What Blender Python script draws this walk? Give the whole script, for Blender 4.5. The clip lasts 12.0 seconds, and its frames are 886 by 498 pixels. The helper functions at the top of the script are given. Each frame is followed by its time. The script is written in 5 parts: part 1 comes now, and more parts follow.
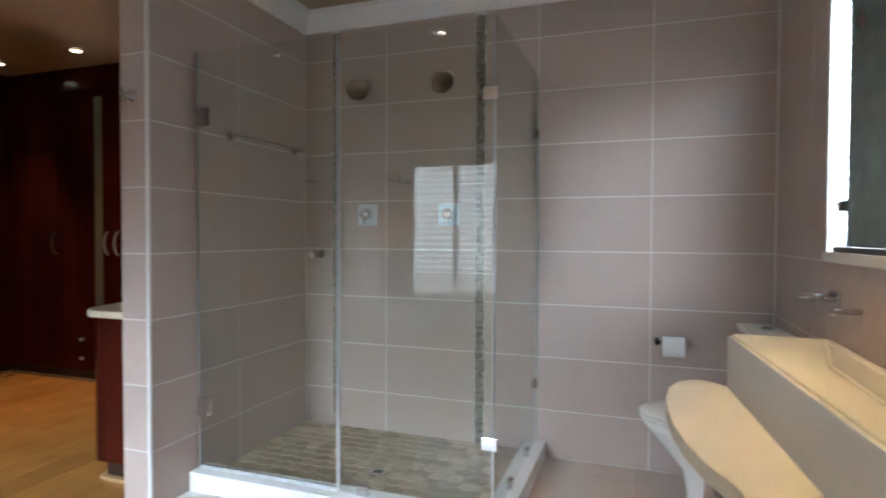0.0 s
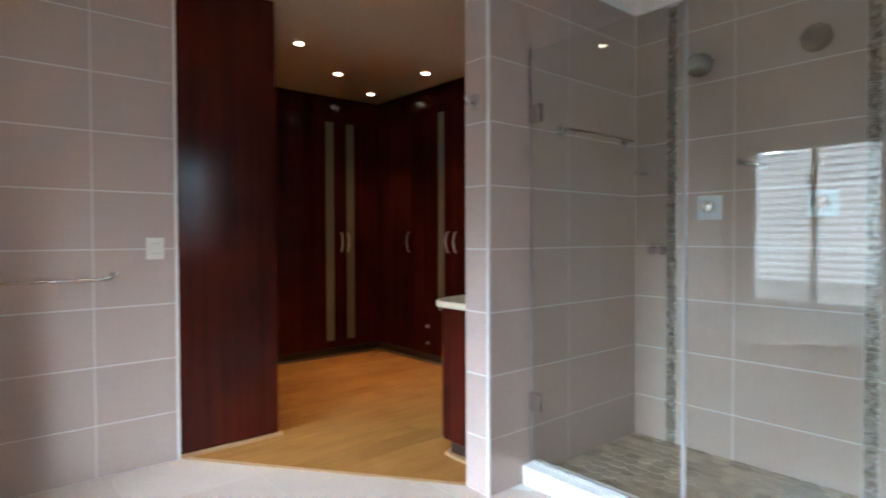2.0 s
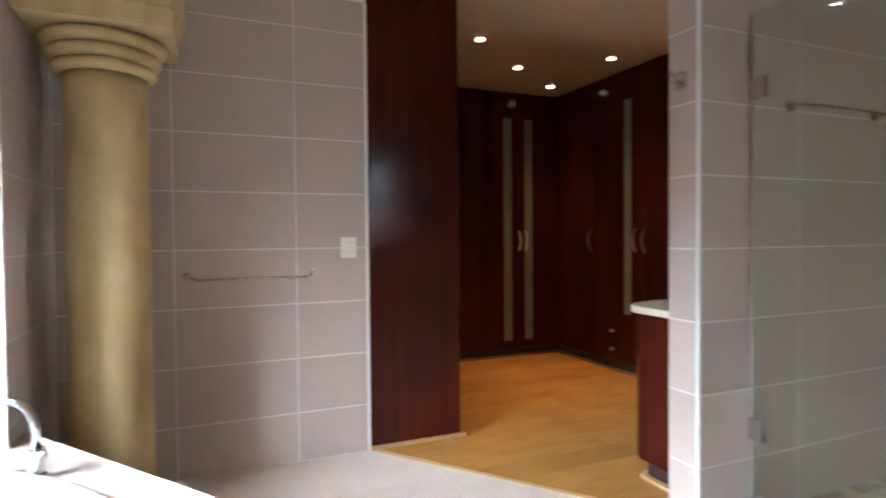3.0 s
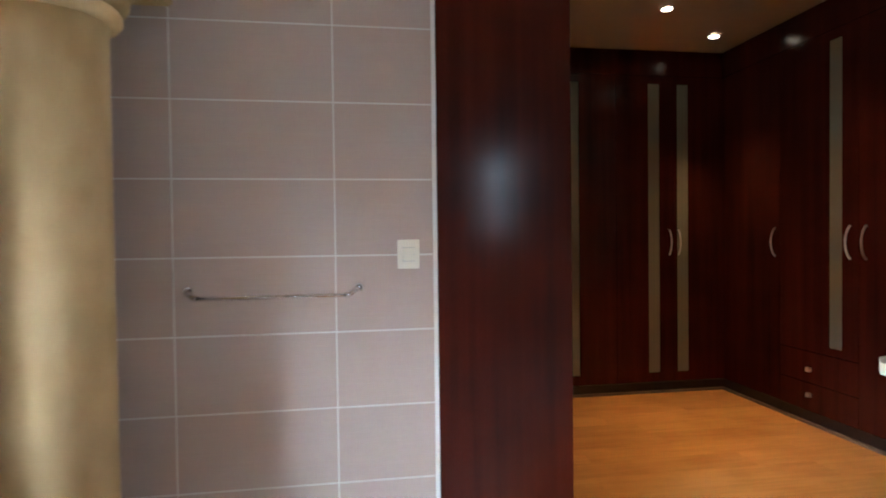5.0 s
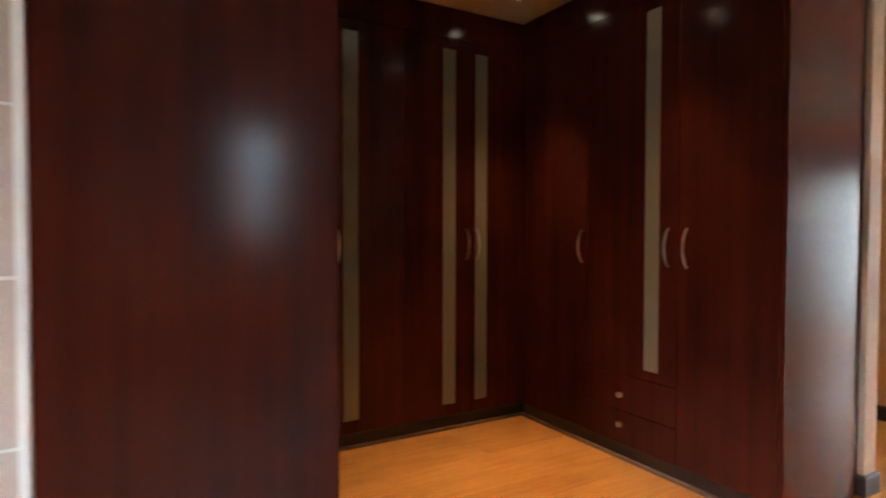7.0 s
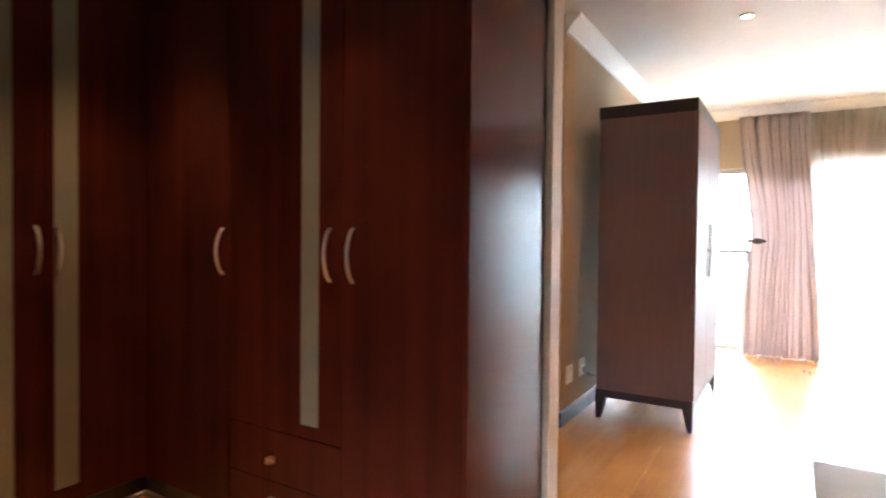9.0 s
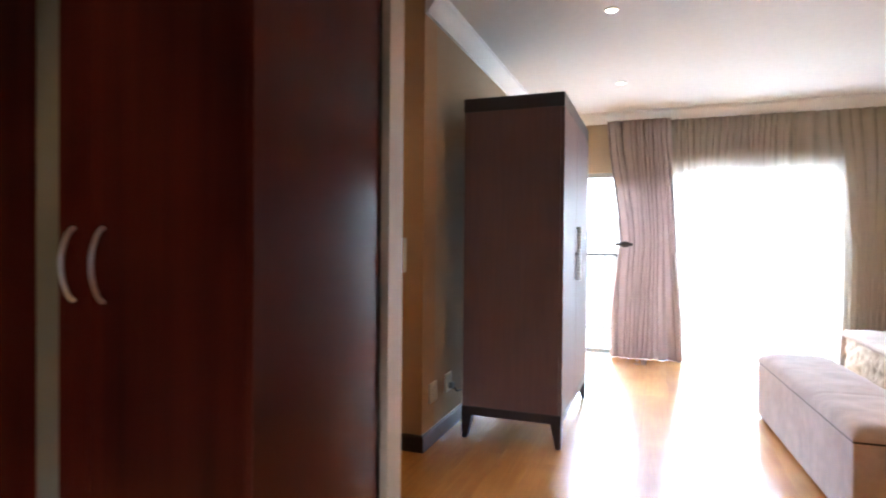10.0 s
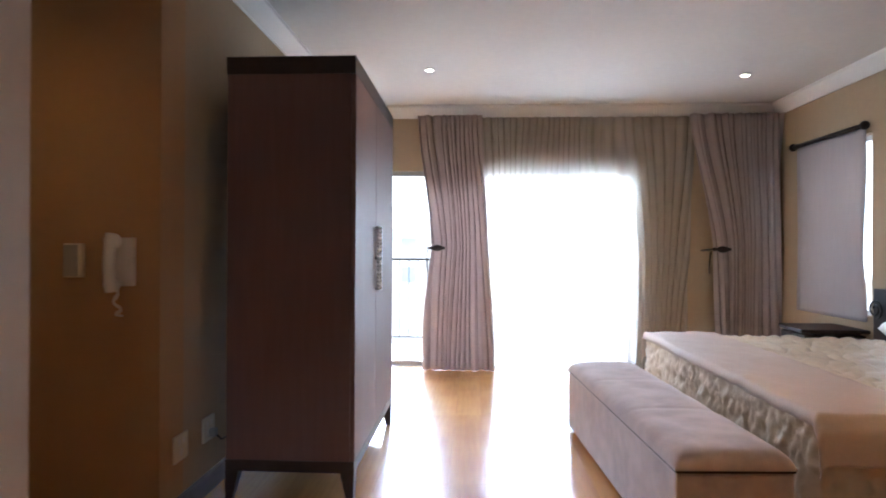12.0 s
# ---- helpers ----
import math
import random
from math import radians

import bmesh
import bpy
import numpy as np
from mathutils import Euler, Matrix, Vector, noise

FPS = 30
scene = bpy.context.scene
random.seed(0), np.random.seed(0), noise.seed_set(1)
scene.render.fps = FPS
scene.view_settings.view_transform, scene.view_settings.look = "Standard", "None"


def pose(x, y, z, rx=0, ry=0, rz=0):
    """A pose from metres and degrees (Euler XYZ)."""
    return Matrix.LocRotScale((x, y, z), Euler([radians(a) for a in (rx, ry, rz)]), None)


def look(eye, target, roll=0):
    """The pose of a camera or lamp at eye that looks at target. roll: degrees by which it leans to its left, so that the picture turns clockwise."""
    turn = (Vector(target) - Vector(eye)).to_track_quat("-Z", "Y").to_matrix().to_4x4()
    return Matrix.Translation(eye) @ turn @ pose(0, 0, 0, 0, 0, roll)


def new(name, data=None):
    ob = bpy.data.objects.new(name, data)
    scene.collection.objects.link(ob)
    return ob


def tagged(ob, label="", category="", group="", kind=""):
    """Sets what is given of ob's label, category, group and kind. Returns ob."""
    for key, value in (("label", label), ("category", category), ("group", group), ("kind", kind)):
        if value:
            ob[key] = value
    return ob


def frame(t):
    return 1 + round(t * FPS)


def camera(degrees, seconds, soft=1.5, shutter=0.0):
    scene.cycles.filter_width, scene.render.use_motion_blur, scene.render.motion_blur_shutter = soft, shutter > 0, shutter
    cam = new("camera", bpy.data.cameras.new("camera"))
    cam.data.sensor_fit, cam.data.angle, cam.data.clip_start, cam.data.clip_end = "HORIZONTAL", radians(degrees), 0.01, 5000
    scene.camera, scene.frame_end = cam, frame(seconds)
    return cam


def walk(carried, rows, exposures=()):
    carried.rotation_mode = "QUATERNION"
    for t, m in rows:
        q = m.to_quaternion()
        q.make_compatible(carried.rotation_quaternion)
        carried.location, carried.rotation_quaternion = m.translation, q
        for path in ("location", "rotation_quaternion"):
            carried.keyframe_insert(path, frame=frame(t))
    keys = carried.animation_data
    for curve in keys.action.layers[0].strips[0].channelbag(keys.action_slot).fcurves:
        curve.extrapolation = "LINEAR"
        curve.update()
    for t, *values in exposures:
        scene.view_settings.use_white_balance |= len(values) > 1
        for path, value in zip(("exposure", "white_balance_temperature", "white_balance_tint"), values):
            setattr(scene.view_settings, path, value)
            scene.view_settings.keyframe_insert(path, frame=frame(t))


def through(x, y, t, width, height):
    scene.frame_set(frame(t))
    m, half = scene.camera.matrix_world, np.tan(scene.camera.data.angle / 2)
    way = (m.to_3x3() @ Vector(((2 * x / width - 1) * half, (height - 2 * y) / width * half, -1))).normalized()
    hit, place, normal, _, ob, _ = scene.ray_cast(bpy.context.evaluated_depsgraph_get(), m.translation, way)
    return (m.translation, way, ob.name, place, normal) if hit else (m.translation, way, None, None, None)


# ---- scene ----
cam = camera(76.0, 12.0, soft=1.9, shutter=0.5)
PATH = [
    (0, (0.082, -0.099, 1.259), (-0.581, 1.788, 1.21), 0.2),
    (0.5, (0.026, -0.077, 1.241), (-0.865, 1.713, 1.202), 0.3),
    (1, (-0.027, -0.032, 1.239), (-1.14, 1.63, 1.197), 0.1),
    (1.5, (-0.052, -0.013, 1.239), (-1.383, 1.479, 1.194), -0.1),
    (2, (-0.118, -0.014, 1.228), (-1.645, 1.277, 1.186), -0.2),
    (2.5, (-0.21, 0.002, 1.229), (-1.909, 1.055, 1.185), -0.3),
    (3, (-0.301, 0.009, 1.232), (-2.14, 0.793, 1.186), -0.5),
    (3.2, (-0.35, 0.032, 1.232), (-2.236, 0.697, 1.186), -0.5),
    (4.8, (-1.045, 0.494, 1.226), (-3.022, 0.793, 1.183), -0.7),
    (5, (-1.185, 0.57, 1.234), (-3.162, 0.869, 1.196), -0.7),
    (5.5, (-1.474, 0.699, 1.251), (-3.442, 1.05, 1.203), -0.6),
    (6, (-1.744, 0.807, 1.255), (-3.685, 1.288, 1.206), -0.4),
    (6.5, (-1.959, 0.937, 1.246), (-3.83, 1.642, 1.191), -0.1),
    (7, (-2.23, 1.019, 1.247), (-3.958, 2.025, 1.195), 0.1),
    (7.7, (-2.441, 1.298, 1.237), (-3.934, 2.628, 1.198), 0.3),
    (9.3, (-2.707, 2.054, 1.255), (-3.647, 3.819, 1.218), 0.5),
    (9.5, (-2.696, 2.166, 1.257), (-3.563, 3.968, 1.226), 0.4),
    (10, (-2.693, 2.387, 1.247), (-3.396, 4.259, 1.223), 0.5),
    (10.5, (-2.712, 2.62, 1.241), (-3.245, 4.548, 1.225), 0.5),
    (11, (-2.738, 2.81, 1.247), (-3.112, 4.775, 1.234), 0.3),
    (11.2, (-2.72, 2.868, 1.23), (-3.041, 4.842, 1.226), 0.3),
    (11.5, (-2.701, 2.986, 1.241), (-2.918, 4.974, 1.232), 0.3),
    (12, (-2.652, 3.127, 1.228), (-2.755, 5.125, 1.229), 0.3),
]
EXPOSURES = [(0, 0.87, 6000, 8), (1, 1.12, 5850, 8), (2, 1.25, 5800, 7), (3, 1.4, 6000, 7), (5, 1.5, 5700, 7), (5.5, 1.68, 5450, 7), (6.5, 1.95, 5400, 6), (7.0, 1.9, 6200, 9), (7.5, 2.4, 6400, 10), (9.5, 1.75, 5500, 8), (10.5, 1.1, 5400, 10), (11.5, 0.8, 5380, 11), (12, 0.52, 5350, 11)]
walk(cam, [(t, look(eye, target, roll)) for t, eye, target, roll in PATH], EXPOSURES)

# ---- world, sun, window light ----
world = bpy.data.worlds.new("sky")
scene.world = world
world.use_nodes = True
wn = world.node_tree
sky = wn.nodes.new("ShaderNodeTexSky")
sky.sky_type, sky.sun_disc = "NISHITA", False
sky.dust_density, sky.air_density, sky.ozone_density = 2.5, 1.0, 0.8
sky.sun_elevation, sky.sun_rotation = radians(70), radians(218)
wn.links.new(sky.outputs[0], wn.nodes["Background"].inputs[0])
wn.nodes["Background"].inputs[1].default_value = 0.15


def lamp(name, kind, m, energy, colour):
    d = bpy.data.lights.new(name, kind)
    d.energy, d.color = energy, colour
    ob = new(name, d)
    ob.matrix_world = m
    return ob


sun = lamp("sun", "SUN", look((-2, -2.6, 9), (0, 0, 0)), 5.0, (1, 0.95, 0.88))
sun.data.angle = radians(0.5)


def window_light(name, eye, target, w, h, energy, colour):
    ob = lamp(name, "AREA", look(eye, target), energy, colour)
    ob.data.shape, ob.data.size, ob.data.size_y = "RECTANGLE", w, h
    return ob


window_light("window_light_bath", (1.0, -8.0, 5.2), (-1.9, -1.8, 1.4), 17, 4.0, 13500, (0.74, 0.87, 1.0))
window_light("window_light_bedroom", (-1.72, 9.46, 1.06), (-1.72, 0, -2.4), 1.46, 1.9, 85, (0.66, 0.82, 1.0))
window_light("window_light_bedroom_sky", (-1.0, 17.5, 6.3), (-1.9, 9.1, 1.2), 15, 5.5, 14500, (0.72, 0.85, 1.0))
window_light("window_light_vanity", (0.80, 2.17, 1.70), (-1, 2.17, 1.2), 0.17, 0.9, 7, (0.78, 0.90, 1.0))



def spot(x, y, z, watts, colour=(1, 0.62, 0.30), size=110):
    ob = lamp("downlight_beam", "SPOT", look((x, y, z - 0.03), (x, y, 0)), watts, colour)
    ob.data.spot_size, ob.data.spot_blend, ob.data.shadow_soft_size = radians(size), 0.9, 0.03
    return ob


CLOSET_SPOTS = [(-4.95, 3.13), (-4.03, 3.10), (-4.53, 2.52), (-4.02, 1.90)]
BATH_SPOTS = [(-2.62, 0.62), (-1.25, 0.66), (0.32, 1.45)]
BED_SPOTS = [(-3.01, 7.78), (-2.97, 6.08), (-0.37, 8.01)]
HALL_SPOTS = [(-1.20, 4.75, 36), (-4.45, 4.85, 10)]
for p in CLOSET_SPOTS:
    spot(*p, 2.67, 33, size=56)
for p in BATH_SPOTS:
    spot(*p, 2.67, 55 if p[0] > 0 else 5, (1, 0.70, 0.40), 70 if p[0] > 0 else 84)
for p in BED_SPOTS:
    spot(*p, 2.71, 18, (1, 0.72, 0.46))
for x, y, w in HALL_SPOTS:
    spot(x, y, 2.71, w, (1, 0.52, 0.19))


# ---- materials ----
def material(name, base, rough=0.5, metal=0.0, second=None, grain=(30, 30, 30), amount=0.5, blotch=2.0, bump=0.0, bump_scale=80,
             per_object=0.0, coat=0.0, rough_var=0.0, detail=6, space="world", spec=0.5):
    """Principled with grain and blotches mixed between two colours, optional bump and per-object shift."""
    m = bpy.data.materials.new(name)
    m.use_nodes = True
    nt = m.node_tree
    N, L = nt.nodes.new, nt.links.new
    p = nt.nodes["Principled BSDF"]
    p.inputs["Roughness"].default_value, p.inputs["Metallic"].default_value = rough, metal
    p.inputs["Coat Weight"].default_value = coat
    p.inputs["Coat Roughness"].default_value = 0.12
    p.inputs["Specular IOR Level"].default_value = spec
    if space == "world":
        pos = N("ShaderNodeNewGeometry").outputs["Position"]
    else:
        pos = N("ShaderNodeTexCoord").outputs["Object"]
    info = N("ShaderNodeObjectInfo")
    shift = N("ShaderNodeVectorMath")
    shift.operation = "MULTIPLY_ADD"
    L(info.outputs["Random"], shift.inputs[0])
    shift.inputs[1].default_value = (37, 53, 71) if per_object else (0, 0, 0)
    L(pos, shift.inputs[2])
    mapping = N("ShaderNodeMapping")
    mapping.inputs["Scale"].default_value = grain
    L(shift.outputs[0], mapping.inputs[0])
    fine = N("ShaderNodeTexNoise")
    fine.inputs["Scale"].default_value, fine.inputs["Detail"].default_value = 1.0, detail
    L(mapping.outputs[0], fine.inputs["Vector"])
    big = N("ShaderNodeTexNoise")
    big.inputs["Scale"].default_value, big.inputs["Detail"].default_value = blotch, 3
    L(shift.outputs[0], big.inputs["Vector"])
    both = N("ShaderNodeMath")
    both.operation = "ADD"
    L(fine.outputs["Fac"], both.inputs[0]), L(big.outputs["Fac"], both.inputs[1])
    ramp = N("ShaderNodeMapRange")
    ramp.inputs["From Min"].default_value, ramp.inputs["From Max"].default_value = 0.72, 1.28
    ramp.inputs["To Max"].default_value = amount
    L(both.outputs[0], ramp.inputs["Value"])
    mix = N("ShaderNodeMix")
    mix.data_type = "RGBA"
    mix.inputs[6].default_value = (*base, 1)
    mix.inputs[7].default_value = (*(second or [c * 0.75 for c in base]), 1)
    L(ramp.outputs[0], mix.inputs[0])
    colour = mix.outputs[2]
    if per_object:
        hsv = N("ShaderNodeHueSaturation")
        val = N("ShaderNodeMapRange")
        val.inputs["To Min"].default_value, val.inputs["To Max"].default_value = 1 - per_object, 1 + per_object
        L(info.outputs["Random"], val.inputs["Value"])
        L(val.outputs[0], hsv.inputs["Value"])
        L(colour, hsv.inputs["Color"])
        colour = hsv.outputs[0]
    L(colour, p.inputs["Base Color"])
    if rough_var:
        rv = N("ShaderNodeMapRange")
        rv.inputs["To Min"].default_value, rv.inputs["To Max"].default_value = rough - rough_var, rough + rough_var
        L(big.outputs["Fac"], rv.inputs["Value"])
        L(rv.outputs[0], p.inputs["Roughness"])
    if bump:
        bn = N("ShaderNodeTexNoise")
        bn.inputs["Scale"].default_value = bump_scale
        L(shift.outputs[0], bn.inputs["Vector"])
        b = N("ShaderNodeBump")
        b.inputs["Strength"].default_value, b.inputs["Distance"].default_value = bump, 0.004
        L(bn.outputs["Fac"], b.inputs["Height"])
        L(b.outputs[0], p.inputs["Normal"])
    return m


def glass(name, tint, gain=1.0, rough=0.0):
    m = bpy.data.materials.new(name)
    m.use_nodes = True
    nt = m.node_tree
    nt.nodes.remove(nt.nodes["Principled BSDF"])
    t, g, f, pw, sc, mix = (nt.nodes.new("ShaderNode" + k) for k in ("BsdfTransparent", "BsdfGlossy", "LayerWeight", "Math", "Math", "MixShader"))
    t.inputs[0].default_value = (*tint, 1)
    g.inputs["Roughness"].default_value = rough
    f.inputs[0].default_value = 0.5
    pw.operation, sc.operation = "POWER", "MULTIPLY_ADD"
    pw.inputs[1].default_value, sc.inputs[1].default_value, sc.inputs[2].default_value = 5, 0.955 * gain, 0.045 * gain
    nt.links.new(f.outputs["Facing"], pw.inputs[0])
    nt.links.new(pw.outputs[0], sc.inputs[0])
    nt.links.new(sc.outputs[0], mix.inputs[0])
    nt.links.new(t.outputs[0], mix.inputs[1])
    nt.links.new(g.outputs[0], mix.inputs[2])
    nt.links.new(mix.outputs[0], nt.nodes["Material Output"].inputs[0])
    return m


def cloth(name, colour, through, see=0.0, grain=(60, 60, 4)):
    """Woven cloth: diffuse, some light through it, and open weave."""
    m = material(name, colour, 0.9, second=[c * 0.82 for c in colour], grain=grain, amount=0.6, bump=0.25, bump_scale=300, spec=0.1)
    nt = m.node_tree
    p = nt.nodes["Principled BSDF"]
    tr, tp, m1, m2 = (nt.nodes.new("ShaderNode" + k) for k in ("BsdfTranslucent", "BsdfTransparent", "MixShader", "MixShader"))
    tr.inputs[0].default_value = (*colour, 1)
    m1.inputs[0].default_value, m2.inputs[0].default_value = through, see
    nt.links.new(p.outputs[0], m1.inputs[1])
    nt.links.new(tr.outputs[0], m1.inputs[2])
    nt.links.new(m1.outputs[0], m2.inputs[1])
    nt.links.new(tp.outputs[0], m2.inputs[2])
    nt.links.new(m2.outputs[0], nt.nodes["Material Output"].inputs[0])
    return m


def glow(name, colour, strength):
    m = bpy.data.materials.new(name)
    m.use_nodes = True
    p = m.node_tree.nodes["Principled BSDF"]
    p.inputs["Emission Color"].default_value, p.inputs["Emission Strength"].default_value = (*colour, 1), strength
    return m


TILE = material("wall_tile", (0.50, 0.40, 0.348), 0.34, second=(0.43, 0.335, 0.288), grain=(5, 5, 110), amount=0.3, blotch=5, per_object=0.03, bump=0.06, bump_scale=60, spec=0.32)
GROUT = material("grout", (0.72, 0.70, 0.67), 0.9, grain=(60, 60, 60), amount=0.4, bump=0.2)
TRIM = material("white_tile_trim", (0.78, 0.77, 0.75), 0.35, grain=(20, 20, 20), amount=0.15)
FLOOR_TILE = material("floor_tile", (0.64, 0.52, 0.44), 0.28, second=(0.55, 0.44, 0.36), grain=(40, 40, 40), amount=0.5, per_object=0.04, blotch=4)
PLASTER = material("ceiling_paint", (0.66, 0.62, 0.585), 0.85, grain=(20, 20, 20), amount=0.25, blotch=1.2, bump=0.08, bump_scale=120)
# Darker and browner than the bedroom's ceiling_paint.
PLASTER_BROWN = material("brown_ceiling_paint", (0.46, 0.33, 0.225), 0.85, grain=(20, 20, 20), amount=0.25, blotch=1.2, bump=0.08, bump_scale=120)
CORNICE = material("cornice_paint", (0.82, 0.80, 0.78), 0.6, grain=(20, 20, 20), amount=0.15)
OLIVE = material("olive_wall_paint", (0.45, 0.345, 0.225), 0.8, second=(0.40, 0.30, 0.195), grain=(25, 25, 25), amount=0.4, blotch=1.5, bump=0.1, bump_scale=200)
# The olive paint again, turned orange to carry the hall's warm lamplight.
OLIVE_WARMLIT = material("olive_wall_paint_warm_lit", (0.49, 0.315, 0.17), 0.8, second=(0.43, 0.27, 0.145), grain=(25, 25, 25), amount=0.4, blotch=1.5, bump=0.1, bump_scale=200)
CREAM = material("cream_wall_paint", (0.52, 0.38, 0.26), 0.6, grain=(25, 25, 25), amount=0.3, blotch=2, bump=0.08, bump_scale=150)
MAHOGANY = material("dark_mahogany", (0.074, 0.0122, 0.0066), 0.17, second=(0.026, 0.0056, 0.004), grain=(13, 13, 0.55), amount=0.9, blotch=2.0, spec=0.13)
MAHOGANY_END = material("mahogany_end_panel", (0.075, 0.013, 0.0068), 0.19, second=(0.05, 0.0095, 0.0052), grain=(10, 10, 0.6), amount=0.5, blotch=2.5, spec=0.065)
DARKWOOD = material("espresso_wood", (0.03, 0.014, 0.010), 0.4, second=(0.015, 0.008, 0.006), grain=(40, 4, 40), amount=0.8)
TAUPE = material("taupe_veneer", (0.165, 0.095, 0.082), 0.45, second=(0.13, 0.073, 0.063), grain=(40, 40, 3), amount=0.7, blotch=2, bump=0.05, spec=0.25)
OAK = material("oak_laminate", (0.54, 0.258, 0.066), 0.26, second=(0.38, 0.168, 0.044), grain=(42, 2.6, 42), amount=0.75, blotch=3, per_object=0.08, coat=0.5)
OAKTRIM = material("oak_trim", (0.55, 0.33, 0.15), 0.45, second=(0.4, 0.22, 0.09), grain=(30, 30, 4), amount=0.7)
# Chrome darkened so that its colour holds the dim surroundings it mirrors.
CHROME_DIM = material("dark_mirroring_chrome", (0.26, 0.24, 0.215), 0.2, 1.0, grain=(40, 40, 40), amount=0.4)
CHROME = material("chrome", (0.70, 0.70, 0.72), 0.09, 1.0, grain=(10, 10, 10), amount=0.1)
STEEL = material("brushed_steel", (0.62, 0.60, 0.57), 0.3, 1.0, grain=(10, 10, 200), amount=0.3)
CERAMIC = material("white_ceramic", (0.84, 0.83, 0.80), 0.12, grain=(4, 4, 4), amount=0.08)
# Cream carries the warm downlight's tint on the white trough's top and inside.
STONETOP = material("cream_warm_lit_composite", (0.82, 0.74, 0.56), 0.22, grain=(60, 60, 60), amount=0.12)
PLASTIC = material("ivory_plastic", (0.80, 0.77, 0.66), 0.35, grain=(6, 6, 6), amount=0.1)
WHITEPL = material("white_plastic", (0.82, 0.82, 0.80), 0.35, grain=(6, 6, 6), amount=0.1)
COLUMN = material("ochre_plaster", (0.56, 0.40, 0.20), 0.75, second=(0.38, 0.25, 0.10), grain=(9, 9, 3), amount=0.85, blotch=4, bump=0.35, bump_scale=28)
PEBBLE = material("shower_stone", (0.36, 0.275, 0.185), 0.6, second=(0.23, 0.175, 0.12), grain=(30, 30, 30), amount=0.8, per_object=0.32, blotch=8, bump=0.3, bump_scale=70)
STRIP = material("pebble_mosaic", (0.44, 0.38, 0.31), 0.5, second=(0.06, 0.045, 0.035), grain=(48, 48, 48), amount=1.0, blotch=36, bump=0.4)
FROST = material("frosted_strip", (0.19, 0.175, 0.125), 0.25, second=(0.15, 0.14, 0.10), grain=(8, 8, 2), amount=0.5)
GREENGLASS = material("obscure_glass", (0.10, 0.16, 0.14), 0.08, second=(0.06, 0.10, 0.09), grain=(15, 15, 15), amount=0.7, blotch=6)
SHOWER_GLASS = glass("shower_glass", (0.955, 0.975, 0.95), 1.0)
PANE = glass("window_glass", (0.96, 0.97, 0.97))
PALEPLATE = material("pale_satin_plate", (0.60, 0.68, 0.72), 0.3, grain=(20, 20, 20), amount=0.1)
SEAL = material("clear_seal", (0.45, 0.45, 0.45), 0.25, grain=(5, 5, 5), amount=0.2)
CURTAIN = cloth("taupe_curtain", (0.53, 0.445, 0.415), 0.28)
SHEER = cloth("cream_sheer", (0.72, 0.65, 0.56), 0.5, 0.40)
BLIND = cloth("grey_blind", (0.50, 0.46, 0.47), 0.18)
SUEDE = material("taupe_suede", (0.58, 0.46, 0.415), 0.95, second=(0.36, 0.27, 0.24), grain=(14, 14, 14), amount=0.7, blotch=6, bump=0.25, bump_scale=220, spec=0.1)
SUEDE.node_tree.nodes["Principled BSDF"].inputs["Sheen Weight"].default_value = 0.5
SATIN = material("champagne_satin", (0.76, 0.64, 0.48), 0.40, second=(0.64, 0.51, 0.36), grain=(14, 14, 14), amount=0.7, blotch=8, bump=0.3, bump_scale=60)
THROW = material("beige_throw", (0.68, 0.55, 0.47), 0.7, second=(0.60, 0.475, 0.40), grain=(60, 60, 60), amount=0.6, bump=0.2, bump_scale=200)
LINEN = material("white_linen", (0.80, 0.79, 0.78), 0.8, grain=(40, 40, 40), amount=0.2, bump=0.2)
IRON = material("black_iron", (0.02, 0.018, 0.016), 0.45, 0.6, grain=(30, 30, 30), amount=0.4)
ALU = material("grey_aluminium", (0.42, 0.42, 0.42), 0.4, 0.7, grain=(20, 20, 20), amount=0.2)
BLINDSLAT = material("white_slat", (0.62, 0.63, 0.64), 0.45, grain=(10, 10, 10), amount=0.1)
PAVING = material("balcony_paving", (0.62, 0.58, 0.52), 0.8, grain=(20, 20, 20), amount=0.4)
GRASS = material("far_ground", (0.55, 0.53, 0.46), 0.9, second=(0.45, 0.44, 0.36), grain=(0.6, 0.6, 0.6), amount=0.9)
FACADE = material("far_facade", (0.75, 0.72, 0.66), 0.8, grain=(3, 3, 3), amount=0.3)
HAZE = glow("bright_haze", (0.93, 0.97, 1.0), 2.4)
BULB = glow("lamp_glow", (1.0, 0.86, 0.62), 9.0)
DARKGLASS = material("dark_window", (0.35, 0.40, 0.45), 0.1, grain=(2, 2, 2), amount=0.3)


# ---- builders ----
def box(bm, x0, y0, z0, x1, y1, z1, bevel=0.0):
    g = bmesh.ops.create_cube(bm, size=1, matrix=Matrix.Translation(((x0 + x1) / 2, (y0 + y1) / 2, (z0 + z1) / 2)) @ Matrix.Diagonal((x1 - x0, y1 - y0, z1 - z0, 1)))
    if bevel:
        es = {e for v in g["verts"] for e in v.link_edges}
        bmesh.ops.bevel(bm, geom=list(es), offset=bevel, segments=2, affect="EDGES", profile=0.6)
    return bm


def B(*boxes, bevel=0.0):
    bm = bmesh.new()
    for b in boxes:
        box(bm, *b, bevel=bevel)
    return bm


